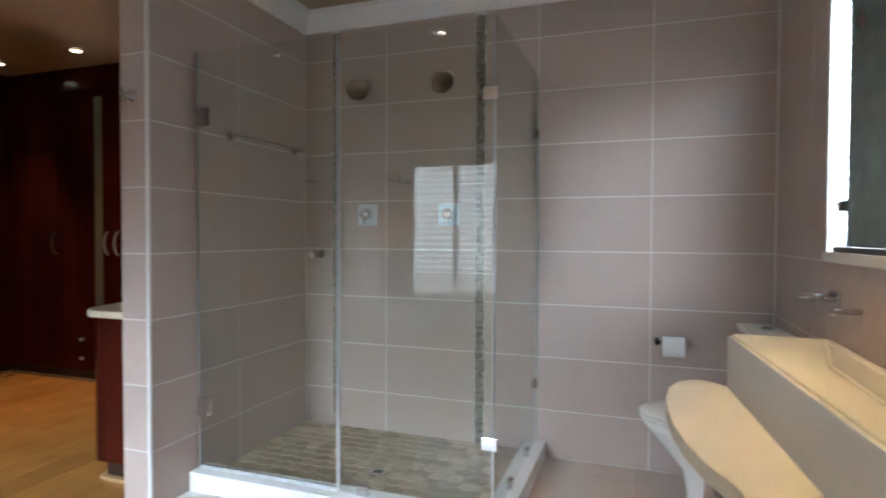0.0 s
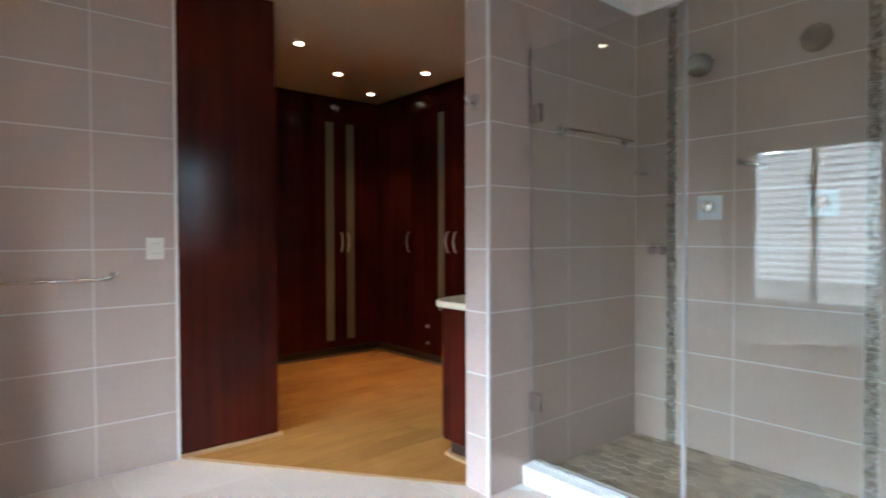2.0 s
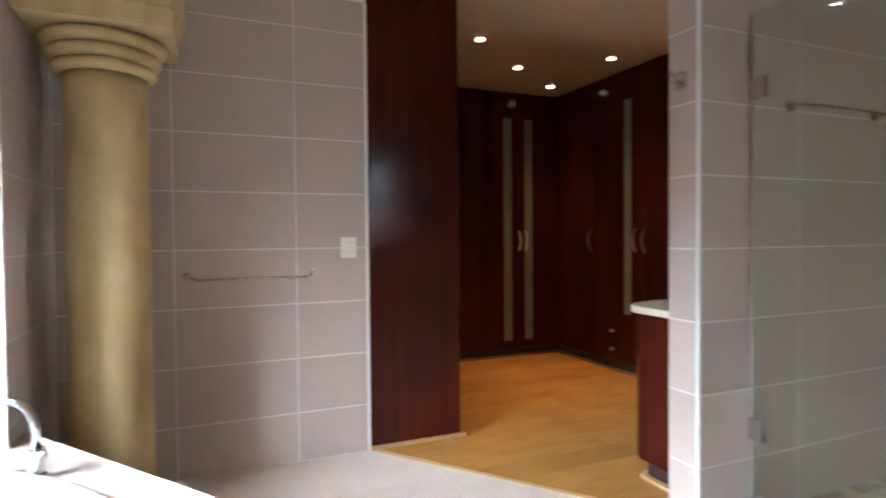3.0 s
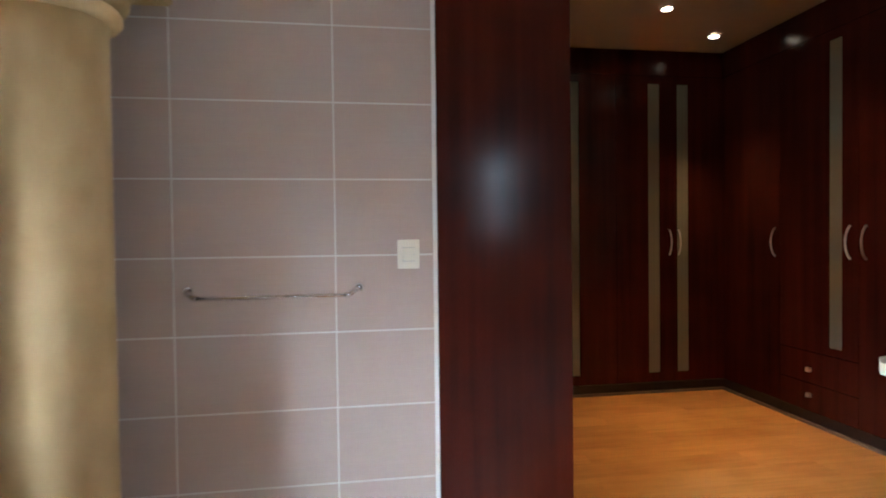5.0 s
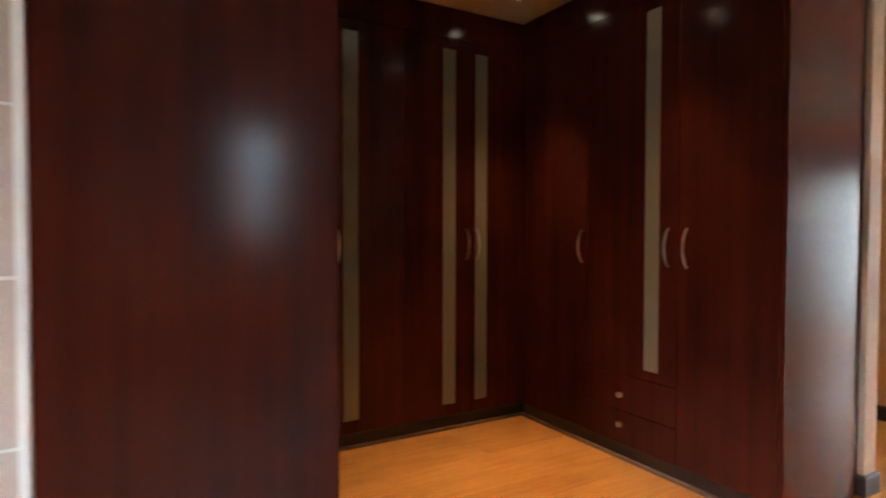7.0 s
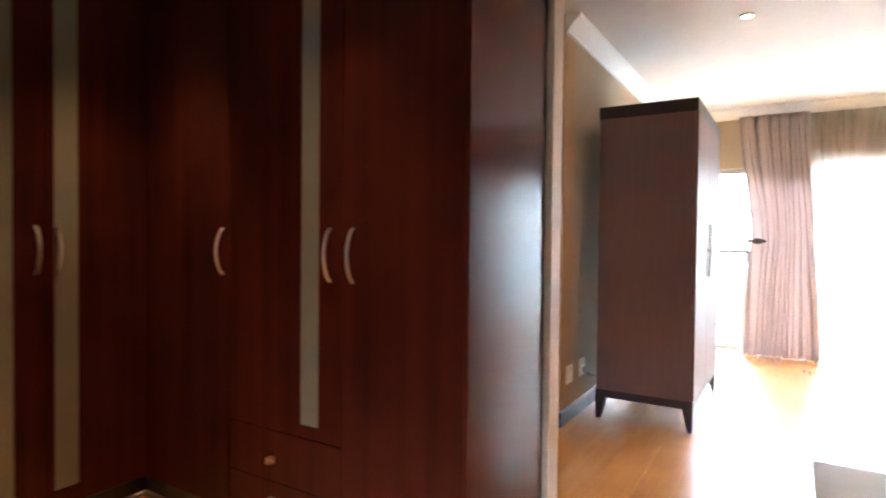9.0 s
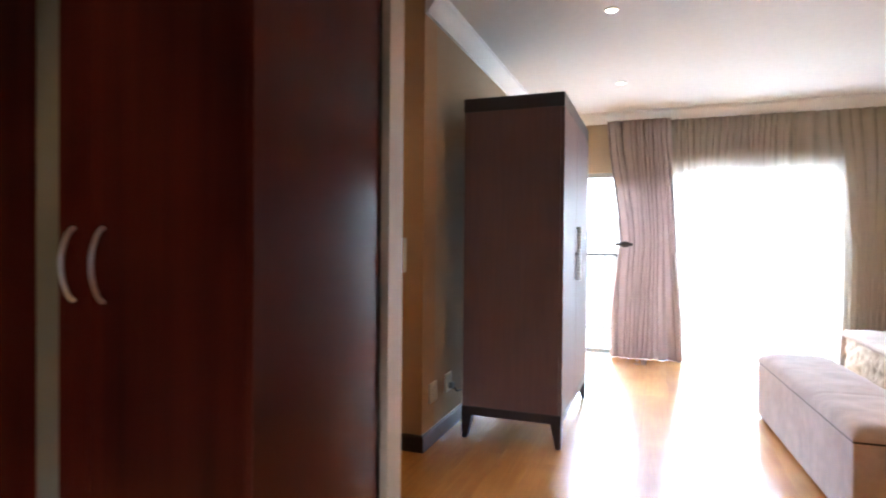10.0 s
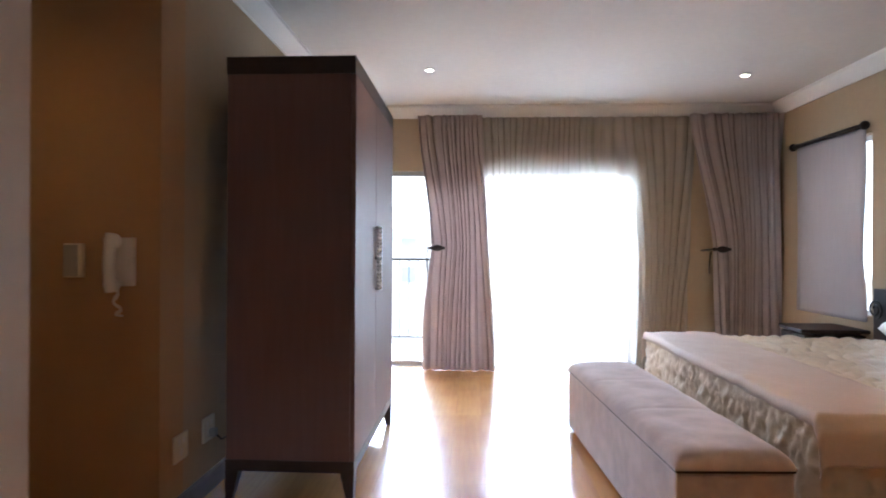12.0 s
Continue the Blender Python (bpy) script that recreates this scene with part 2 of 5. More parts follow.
def tube(bm, pts, r, seg=10, r_end=None):
    """A round bar through points, capped."""
    pts = [Vector(p) for p in pts]
    rings, up = [], None
    for i, p in enumerate(pts):
        d = (pts[min(i + 1, len(pts) - 1)] - pts[max(i - 1, 0)]).normalized()
        if up is None:
            up = d.orthogonal().normalized()
        up = (up - d * up.dot(d)).normalized()
        side = d.cross(up)
        rr = r if r_end is None else r + (r_end - r) * i / (len(pts) - 1)
        rings.append([bm.verts.new(p + rr * (math.cos(a) * up + math.sin(a) * side)) for a in (2 * math.pi * k / seg for k in range(seg))])
    for a, b in zip(rings, rings[1:]):
        for k in range(seg):
            bm.faces.new((a[k], a[(k + 1) % seg], b[(k + 1) % seg], b[k]))
    bm.faces.new(rings[0][::-1]), bm.faces.new(rings[-1])
    return bm


def T(pts, r, seg=10, r_end=None):
    return tube(bmesh.new(), pts, r, seg, r_end)


def lathe(bm, profile, m, seg=24, caps=True):
    """Turns (radius, height) pairs about z and lays them at the pose m."""
    rings = []
    for r, h in profile:
        rings.append([bm.verts.new(m @ Vector((r * math.cos(2 * math.pi * k / seg), r * math.sin(2 * math.pi * k / seg), h))) for k in range(seg)])
    for a, b in zip(rings, rings[1:]):
        for k in range(seg):
            bm.faces.new((a[k], a[(k + 1) % seg], b[(k + 1) % seg], b[k]))
    if caps:
        bm.faces.new(rings[0][::-1]), bm.faces.new(rings[-1])
    return bm


def LA(profile, m, seg=24, caps=True):
    return lathe(bmesh.new(), profile, m, seg, caps)


def prism(bm, outline, z0, z1, bevel=0.0):
    """A slab with the given outline (counter-clockwise)."""
    low = [bm.verts.new((x, y, z0)) for x, y in outline]
    top = [bm.verts.new((x, y, z1)) for x, y in outline]
    n = len(outline)
    bm.faces.new(low[::-1])
    f = bm.faces.new(top)
    for k in range(n):
        bm.faces.new((low[k], low[(k + 1) % n], top[(k + 1) % n], top[k]))
    if bevel:
        bmesh.ops.bevel(bm, geom=list(f.edges), offset=bevel, segments=3, affect="EDGES", profile=0.5)
    return bm


def sweep(bm, path, profile, closed=False):
    """Carries a (inward, height) profile along a plan line, mitred; inward is to the left of the line."""
    P = [Vector(p) for p in path]
    n = len(P)
    rings = []
    for i in range(n):
        ns = []
        for a, b in ((i - 1, i), (i, i + 1)):
            if closed or (a >= 0 and b < n):
                d = (P[b % n] - P[a % n]).normalized()
                ns.append(Vector((-d.y, d.x)))
        off = ns[0] if len(ns) == 1 else (ns[0] + ns[1]) / (1 + ns[0].dot(ns[1]))
        rings.append([bm.verts.new((P[i].x + off.x * d, P[i].y + off.y * d, z)) for d, z in profile])
    k = len(profile)
    for i in range(n if closed else n - 1):
        a, b = rings[i], rings[(i + 1) % n]
        for j in range(k):
            bm.faces.new((a[j], b[j], b[(j + 1) % k], a[(j + 1) % k]))
    if not closed:
        bm.faces.new(rings[0]), bm.faces.new(rings[-1][::-1])
    bmesh.ops.recalc_face_normals(bm, faces=bm.faces)
    return bm


def origin(ob):
    v = Vector((0, 0, 0))
    while ob:
        v += ob.location
        ob = ob.parent
    return v


def mesh_object(name, bm, mat, parent=None, smooth=False):
    if parent:
        bmesh.ops.translate(bm, verts=bm.verts, vec=-origin(parent))
    me = bpy.data.meshes.new(name)
    bm.to_mesh(me)
    bm.free()
    me.materials.append(mat)
    if smooth:
        me.polygons.foreach_set("use_smooth", [True] * len(me.polygons))
    ob = new(name, me)
    ob.parent = parent
    return ob


def part(name, bm, mat, parent, label="", smooth=False):
    ob = mesh_object(name, bm, mat, parent, smooth)
    if label:
        ob["label"] = label
    return ob


def structure(name, bm, mat, label=""):
    return tagged(mesh_object(name, bm, mat), label=label, kind="structure")


def thing(name, x, y, z, label, category, group=""):
    e = new(name)
    e.location = (x, y, z)
    e.empty_display_size = 0.1
    return tagged(e, label, category, group)


def single(name, bm, mat, label, category, group="", smooth=False):
    return tagged(mesh_object(name, bm, mat, None, smooth), label, category, group)


def shade_smooth(ob, angle=40):
    me = ob.data
    me.polygons.foreach_set("use_smooth", [True] * len(me.polygons))
    me.set_sharp_from_angle(angle=radians(angle))
    return ob

BED_GROUT = material("stone_grout", (0.33, 0.26, 0.185), 0.9, grain=(60, 60, 60), amount=0.5)

# ---- large structure ----
HB, HR = 2.67, 2.71          # ceiling heights: bath and dressing room, bedroom
XT, XM, YB, XR = -3.45, -2.0, 3.11, 0.71   # tiled faces: towel wall, shower side wall, back wall, vanity wall

# ground and floors
structure("ground", B((-60, -60, -3.4, 60, 120, -3.2)), GRASS, "dry grassy ground far below the balcony")
structure("backdrop_north", B((-70, 95, -3.2, 70, 95.2, 60)), HAZE, "bright hazy sky beyond the balcony")
structure("backdrop_east", B((60, -40, -3.2, 60.2, 90, 50)), HAZE, "bright hazy sky beyond the east windows")
structure("backdrop_south", B((-70, -58, -3.2, 70, -57.8, 30)), HAZE, "bright hazy sky beyond the bathroom window")
structure("slab", B((-6.3, -2.2, -0.2, 1.0, 9.25, -0.02)), GROUT, "grey screed under the floors")
floor_bath = structure("floor_bath", B((-3.6, -2.0, -0.02, 0.8, 3.3, -0.0015)), GROUT, "pale grout bed of the bathroom floor")
floor_dressing = structure("floor_dressing", B((-6.0, 0.8, -0.02, -2.0, 4.2, -0.012)), DARKWOOD, "underlay of the dressing room floor")
floor_bedroom = structure("floor_bedroom", B((-6.0, 4.2, -0.02, 0.6, 9.2, -0.012), (-2.0, YB + 0.2, -0.02, 0.6, 4.2, -0.012)), DARKWOOD, "underlay of the bedroom floor")

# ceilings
structure("ceiling_bath", B((-3.6, -2.0, HB, 0.9, 3.25, HB + 0.1)), PLASTER_BROWN, "painted bathroom ceiling, browner than the bedroom one")
structure("ceiling_dressing", B((-6.1, 0.7, HB + 0.002, -2.0, 4.15, HB + 0.12)), PLASTER_BROWN, "painted dressing room ceiling, browner than the bedroom one")
structure("ceiling_bedroom", B((-6.1, 4.15, HR, 0.7, 9.3, HR + 0.1), (-2.0, YB + 0.2, HR, 0.7, 4.15, HR + 0.1)), PLASTER, "cream painted bedroom ceiling")

T6, TG = 0.006, 0.0018   # tile thickness, and how far the grout lies back
wall_back = structure("wall_back", B((-2.0, YB + TG, 0, 0.9, YB + 0.2, HB)), GROUT, "bathroom wall behind shower and toilet, beige tiles")
wall_vanity = structure("wall_vanity", B((XR + TG, -2.0, 0, XR + 0.2, 1.05, HB), (XR + TG, 2.30, 0, XR + 0.2, YB + TG, HB), (XR + TG, 1.05, 0, XR + 0.2, 2.30, 1.19), (XR + TG, 1.05, 2.30, XR + 0.2, 2.30, HB)), GROUT, "bathroom wall with a window above the vanity")
wall_shower = structure("wall_shower", B((-2.167 + TG, 1.86 + TG, 0, XM - TG, YB + 0.2, HB)), GROUT, "tiled partition between shower and dressing room")
wall_dressing_side = structure("wall_dressing_side", B((-2.175, 1.90, 0, -2.1675, YB + 0.3, HB)), CREAM, "cream painted back of the shower partition")
wall_towel = structure("wall_towel", B((-3.6, -0.8, 0, XT - TG, 0.885, HB)), GROUT, "beige tiled wall with a towel rail")
wall_column = structure("wall_column", B((-3.6, -0.8, 0, -2.70 - TG, -0.625 - TG, HB)), GROUT, "tiled wall behind the plaster column")
wall_alcove_side = structure("wall_alcove_side", B((-2.9, -1.75, 0, -2.70 - TG, -0.8, HB)), GROUT, "tiled side of the bath alcove")
wall_alcove_window = structure("wall_alcove_window", B((-2.9, -1.87, 0, -2.45, -1.75, HB), (-1.41, -1.87, 0, -0.6, -1.75, HB), (-2.45, -1.87, 0, -1.41, -1.75, 0.60), (-2.45, -1.87, 2.06, -1.41, -1.75, HB)), GROUT, "tiled wall with the bathroom window")
wall_alcove_end = structure("wall_alcove_end", B((-0.9, -1.75, 0, -0.7, -0.7, HB)), TILE, "tiled far side of the bath alcove")
wall_bath_rear = structure("wall_bath_rear", B((-0.7, -0.9, 0, XR + TG, -0.7, HB)), TILE, "tiled wall behind the entrance of the bathroom")

# dressing room and bedroom walls
structure("wall_dressing_west", B((-6.2, 0.7, 0, -6.0, 4.1, HB)), CREAM, "wall behind the wardrobes")
structure("wall_dressing_south", B((-6.0, 0.7, 0, -3.6, 0.86, HB)), CREAM, "wall behind the wardrobe with the side panel")
structure("wall_dressing_north", B((-6.2, 4.10, 0, -3.53, 4.21, HR)), CREAM, "cream wall end between dressing room and bedroom")
structure("wall_bedroom_south", B((-2.167, YB + 0.2, 0, 0.60, YB + 0.3, HR)), OLIVE, "olive painted bedroom wall")
structure("wall_hall_north", B((-6.2, 5.48, 0, -3.98, 5.68, HR)), OLIVE_WARMLIT, "olive wall with the intercom, warm lamplight in its colour")
structure("wall_hall_west", B((-6.2, 4.21, 0, -6.0, 5.48, HR)), OLIVE_WARMLIT, "olive end wall of the hall, warm lamplight in its colour")
structure("wall_bedroom_west", B((-4.18, 5.68, 0, -3.98, 9.05, HR)), OLIVE, "olive painted bedroom wall behind the armoire")
structure("wall_bedroom_east", B((0.43, YB + 0.3, 0, 0.63, 7.67, HR), (0.43, 8.60, 0, 0.63, 9.05, HR), (0.43, 7.67, 0, 0.63, 8.60, 0.72), (0.43, 7.67, 2.15, 0.63, 8.60, HR)), OLIVE, "olive painted bedroom wall with a blind over its window")
structure("wall_bedroom_north", B((-4.18, 9.05, 0, -3.78, 9.25, HR), (-0.99, 9.05, 0, 0.63, 9.25, HR), (-3.78, 9.05, 2.05, -0.99, 9.25, HR)), OLIVE, "olive painted bedroom wall with the balcony doors")

# cornices and skirtings
COVE = [(0, 0), (0, -0.115), (0.018, -0.115), (0.022, -0.10), (0.045, -0.07), (0.075, -0.035), (0.095, -0.025), (0.10, 0)]


def cornice(name, path, top, label):
    return shade_smooth(structure(name, sweep(bmesh.new(), path, [(d, top - 0.001 + z) for d, z in COVE]), CORNICE, label), 30)


cornice("cornice_bath", [(XR, -0.6), (XR, YB), (XM, YB), (XM, 1.80)], HB, "white moulded plaster cornice round the bathroom")
cornice("cornice_towel", [(XT, 0.88), (XT, -0.55)], HB, "white moulded plaster cornice over the towel wall")
cornice("cornice_bedroom", [(-3.98, 5.48), (-3.98, 9.05), (0.43, 9.05), (0.43, YB + 0.3)][::-1], HR, "white moulded plaster cornice round the bedroom")
SKIRT = [(0, 0), (0.016, 0), (0.016, 0.085), (0.010, 0.097), (0, 0.10)]


def skirting(name, path):
    return structure(name, sweep(bmesh.new(), path, SKIRT), DARKWOOD, "dark wooden skirting board")


skirting("baseboard_west", [(-6.0, 5.48), (-3.98, 5.48), (-3.98, 9.05)][::-1])
skirting("baseboard_jamb", [(-3.62, 4.10), (-3.53, 4.10), (-3.53, 4.21), (-6.0, 4.21)][::-1])
skirting("baseboard_east", [(0.43, YB + 0.3), (0.43, 9.05), (-0.99, 9.05)])

# white corner trims of the tiled walls, and the threshold
structure("trim_pier", B((XM - 0.012, 1.852, 0, XM + 0.004, 1.866, HB - 0.12), bevel=0.003), TRIM, "white corner trim of the tiled partition")
structure("trim_towel", B((XT - 0.02, 0.872, 0, XT + 0.004, 0.890, HB - 0.12), bevel=0.003), TRIM, "white end trim of the tiled towel wall")
structure("trim_alcove", B((-2.712, -0.637, 0.5, -2.696, -0.621, HB), bevel=0.003), TRIM, "white corner trim of the bath alcove")
structure("trim_corner", B((XR - 0.006, YB - 0.006, 0, XR + 0.004, YB + 0.004, HB - 0.12)), TRIM, "pale sealant in the tiled corner")
TH0, TH1 = Vector((-3.455, 0.90)), Vector((-2.165, 1.875))
td = (TH1 - TH0).normalized()
tn = Vector((-td.y, td.x))
structure("threshold", prism(bmesh.new(), [TH0 - tn * 0.012, TH1 - tn * 0.012, TH1 + tn * 0.012, TH0 + tn * 0.012], 0.0, 0.005), OAKTRIM, "wooden threshold strip between tiles and laminate")

# ---- bathroom ----
# bath deck and bath
DECK = [(-2.90, -0.625), (-2.70, -0.625), (-2.70, -1.75), (-0.9, -1.75), (-0.9, -0.45), (-1.70, 0.26)]
bath = thing("bathtub", -1.78, -0.80, 0, "white oval bath set in a tiled corner deck", "bathtub")
BC, BU = Vector((-1.76, -0.79)), Vector((0.807, 0.59))
BN = Vector((-BU.y, BU.x))


def oval(a, b, z, bm, seg=48):
    out = []
    for k in range(seg):
        t = 2 * math.pi * k / seg
        c, s = math.cos(t), math.sin(t)
        u = a * math.copysign(abs(c) ** 0.85, c)
        v = b * math.copysign(abs(s) ** 0.85, s)
        p = BC + BU * u + BN * v
        out.append(bm.verts.new((p.x, p.y, z)))
    return out


bm = bmesh.new()
rings = [oval(a, b, z, bm) for a, b, z in ((0.76, 0.64, 0.50), (0.765, 0.645, 0.518), (0.75, 0.63, 0.527), (0.70, 0.58, 0.527), (0.685, 0.565, 0.515), (0.64, 0.52, 0.35), (0.56, 0.44, 0.18), (0.40, 0.30, 0.12), (0.1, 0.1, 0.115))]
for a, b in zip(rings, rings[1:]):
    for k in range(48):
        bm.faces.new((a[k], a[(k + 1) % 48], b[(k + 1) % 48], b[k]))
bm.faces.new(rings[-1])
part("tub", bm, CERAMIC, bath, smooth=True)
bm = bmesh.new()
hole = oval(0.74, 0.62, 0.50, bm)
outer = [bm.verts.new((x, y, 0.50)) for x, y in DECK]
he = [bm.edges.new((hole[k], hole[(k + 1) % 48])) for k in range(48)]
oe = [bm.edges.new((outer[k], outer[(k + 1) % 6])) for k in range(6)]
bmesh.ops.triangle_fill(bm, use_beauty=True, edges=he + oe)
low = [bm.verts.new((x, y, 0)) for x, y in DECK]
for k in range(6):
    bm.faces.new((low[k], low[(k + 1) % 6], outer[(k + 1) % 6], outer[k]))
bmesh.ops.recalc_face_normals(bm, faces=bm.faces)
part("deck", bm, TILE, bath, "beige tiled deck round the bath")
A2, B2 = Vector((-2.90, -0.625)), Vector((-1.70, 0.26))
part("deck_edge", tube(bmesh.new(), [(A2.x, A2.y, 0.497), (B2.x, B2.y, 0.497)], 0.006, 6), TRIM, bath, "white edge trim of the deck")

tap = thing("bath_tap", -2.40, -0.51, 0.50, "chrome bath mixer with a swan neck on the deck", "tap")
pa, pb = Vector((-2.442, -0.616, 0.5)), Vector((-2.377, -0.466, 0.5))
up = Vector((0, 0, 1))
for p in (pa, pb):
    b = part("tap_body", LA([(0.026, 0), (0.026, 0.012), (0.021, 0.016), (0.021, 0.06), (0.026, 0.064), (0.026, 0.09), (0.018, 0.096)], Matrix.Translation(p), 20), CHROME, tap, smooth=False)
    shade_smooth(b)
    part("lever", T([p + Vector((0.01, 0.0, 0.078)), p + Vector((0.05, 0.035, 0.088))], 0.006, 8, 0.004), CHROME, tap, smooth=True)
mid, half = (pa + pb) / 2, (pb - pa) / 2
arc = [pb + up * 0.09] + [mid + half * math.cos(a) * 0.98 + up * (0.152 + 0.085 * math.sin(a)) for a in [math.pi * k / 16 for k in range(17)]]
arc += [mid - half * 1.12 + up * 0.14, mid - half * 1.25 + up * 0.10]
part("spout", T(arc, 0.0125, 14), CHROME, tap, smooth=True)

# column
col = thing("plaster_column", -3.10, -0.353, 0, "ochre plaster column with a moulded square capital", "column")
CM = Matrix.Translation((-3.10, -0.353, 0))
part("shaft", LA([(0.185, 0), (0.185, 0.10), (0.165, 0.13), (0.160, 0.20), (0.158, 1.8), (0.160, 1.92)], CM, 40), COLUMN, col, smooth=True)
neck = [(0.150, 1.912)]
for k, (r0, z0) in enumerate(((0.198, 1.915), (0.217, 1.967), (0.238, 2.021))):
    neck += [(r0 - 0.026, z0), (r0 - 0.010, z0 + 0.004), (r0, z0 + 0.018), (r0 + 0.001, z0 + 0.030), (r0 - 0.008, z0 + 0.044), (r0 - 0.024, z0 + 0.049)]
neck.append((0.15, 2.078))
shade_smooth(part("necking", LA(neck, CM, 48), COLUMN, col, "three rounded rings under the capital"), 50)
bm = bmesh.new()
last = None
for s, z in ((0.250, 2.075), (0.275, 2.083), (0.278, 2.145), (0.252, 2.152), (0.252, 2.166), (0.285, 2.195), (0.31, 2.260), (0.315, 2.330), (0.27, 2.350), (0.27, 2.67)):
    ring = [bm.verts.new((-3.10 + sx * min(s, 0.345), -0.353 + (min(s, 0.268) * sy if sy < 0 else s), z)) for sx, sy in ((-1, -1), (1, -1), (1, 1), (-1, 1))]
    if last:
        for k in range(4):
            bm.faces.new((last[k], last[(k + 1) % 4], ring[(k + 1) % 4], ring[k]))
    else:
        bm.faces.new(ring[::-1])
    last = ring
bm.faces.new(last)
bmesh.ops.bevel(bm, geom=[e for e in bm.edges], offset=0.006, segments=2, affect="EDGES")
part("capital", bm, COLUMN, col, "square moulded capital")

# towel rail and switch
rail = thing("towel_rail", XT, 0.26, 1.04, "chrome towel rail on two wall brackets", "towel rail")
part("bar", T([(XT + 0.075, -0.02, 1.022), (XT + 0.075, 0.53, 1.022)], 0.0075), CHROME, rail, smooth=True)
for y, s in ((-0.065, 1), (0.575, -1)):
    br = part("bracket", T([(XT + 0.0, y, 1.045), (XT + 0.014, y, 1.045)], 0.016, 20), CHROME, rail)
    shade_smooth(br)
    part("arm", T([(XT + 0.02, y, 1.045), (XT + 0.05, y + s * 0.012, 1.04), (XT + 0.072, y + s * 0.035, 1.026), (XT + 0.075, y + s * 0.05, 1.022)], 0.0105, 10), CHROME, rail, smooth=True)


def light_switch(x, y, z):
    sw = thing("light_switch", x, y, z, "ivory plastic light switch on the tiled wall", "switch")
    part("plate", B((x, y - 0.044, z - 0.058, x + 0.010, y + 0.044, z + 0.058), bevel=0.004), PLASTIC, sw)
    part("bezel", B((x + 0.008, y - 0.026, z - 0.030, x + 0.013, y + 0.026, z + 0.030), bevel=0.001), PLASTIC, sw)
    part("rocker_gap", B((x + 0.009, y - 0.0245, z - 0.0278, x + 0.0135, y + 0.0225, z + 0.0278)), SEAL, sw, "grey gap round the rocker")
    part("rocker", B((x + 0.013, y - 0.024, z - 0.026, x + 0.017, y + 0.022, z + 0.026), bevel=0.002), PLASTIC, sw)


light_switch(XT + 0.0005, 0.772, 1.172)

# shower: kerb, floor, glass
YG, XG = 2.15, -0.48
structure("shower_kerb", B((XM, 2.085, 0, XG + 0.06, 2.215, 0.095), (XG - 0.06, 2.215, 0, XG + 0.06, YB, 0.095), bevel=0.004), TRIM, "white tiled kerb round the shower tray")
tray = structure("shower_tray", B((XM, 2.215, 0, XG - 0.06, YB, 0.026)), BED_GROUT, "grout bed of the shower floor")


def glass_panel(name, b, label, group="frameless shower glass"):
    g = thing(name, (b[0] + b[3]) / 2, (b[1] + b[4]) / 2, b[2], label, "glass panel", group)
    pane = part("pane", B(b), SHOWER_GLASS, g)
    pane.visible_shadow = False
    return g


G0, G1 = 0.105, 2.15
door = glass_panel("shower_door", (XM + 0.012, YG - 0.004, G0, -1.208, YG + 0.004, G1), "frameless clear glass shower door with chrome hinges, closed")
fixed = glass_panel("shower_screen", (-1.196, YG - 0.004, G0 - 0.008, XG - 0.006, YG + 0.004, G1), "clear fixed glass shower screen beside the door")
side = glass_panel("shower_screen", (XG - 0.004, YG - 0.004, G0 - 0.008, XG + 0.004, YB - 0.004, G1), "clear fixed glass side screen of the shower")
for z in (1.835, 0.405):
    h = part("hinge", B((XM, YG - 0.012, z - 0.045, XM + 0.028, YG + 0.012, z + 0.045), (XM + 0.024, YG - 0.014, z - 0.045, XM + 0.068, YG + 0.014, z + 0.045), bevel=0.003), CHROME, door, "chrome wall hinge")
part("edge", B((XM + 0.008, YG - 0.0055, G0, XM + 0.014, YG + 0.0055, G1)), SEAL, door, "polished glass edge at the wall")
part("seal", B((-1.214, YG - 0.006, G0, -1.200, YG + 0.007, G1)), SEAL, door, "clear plastic door seal")
part("bottom_seal", B((XM + 0.02, YG - 0.005, 0.095, -1.214, YG + 0.005, G0 + 0.006)), SEAL, door, "clear plastic strip under the door")
kn = T([(-1.318, YG - 0.045, 1.17), (-1.318, YG - 0.012, 1.17), (-1.318, YG + 0.012, 1.17), (-1.318, YG + 0.045, 1.17)], 0.012, 16)
lathe(kn, [(0.014, 0), (0.019, 0.004), (0.019, 0.022), (0.014, 0.027)], pose(-1.318, YG - 0.022, 1.17, 90), 20)
lathe(kn, [(0.014, 0), (0.019, 0.004), (0.019, 0.022), (0.014, 0.027)], pose(-1.318, YG + 0.049, 1.17, 90), 20)
shade_smooth(part("knob", kn, CHROME, door, "chrome door knob"))
part("edge", B((XG - 0.012, YG - 0.0055, G0 - 0.008, XG - 0.004, YG + 0.0055, G1)), SEAL, fixed, "polished edge of the glass")
for z in (1.835, 0.40):
    part("clamp", B((XG - 0.055, YG - 0.013, z - 0.027, XG + 0.012, YG + 0.013, z + 0.027), bevel=0.003), CHROME, fixed, "chrome corner clamp")
part("clamp", B((-1.11, YG - 0.013, 0.085, -1.055, YG + 0.013, 0.14), bevel=0.003), CHROME, fixed, "chrome floor clamp")
for z in (1.825, 0.425):
    part("clamp", B((XG - 0.014, YB - 0.055, z - 0.024, XG + 0.014, YB, z + 0.024), bevel=0.003), CHROME, side, "chrome wall clamp")
for y in (2.45, 2.85):
    part("clamp", B((XG - 0.014, y - 0.022, 0.085, XG + 0.014, y + 0.022, 0.135), bevel=0.003), CHROME, side, "chrome floor clamp")
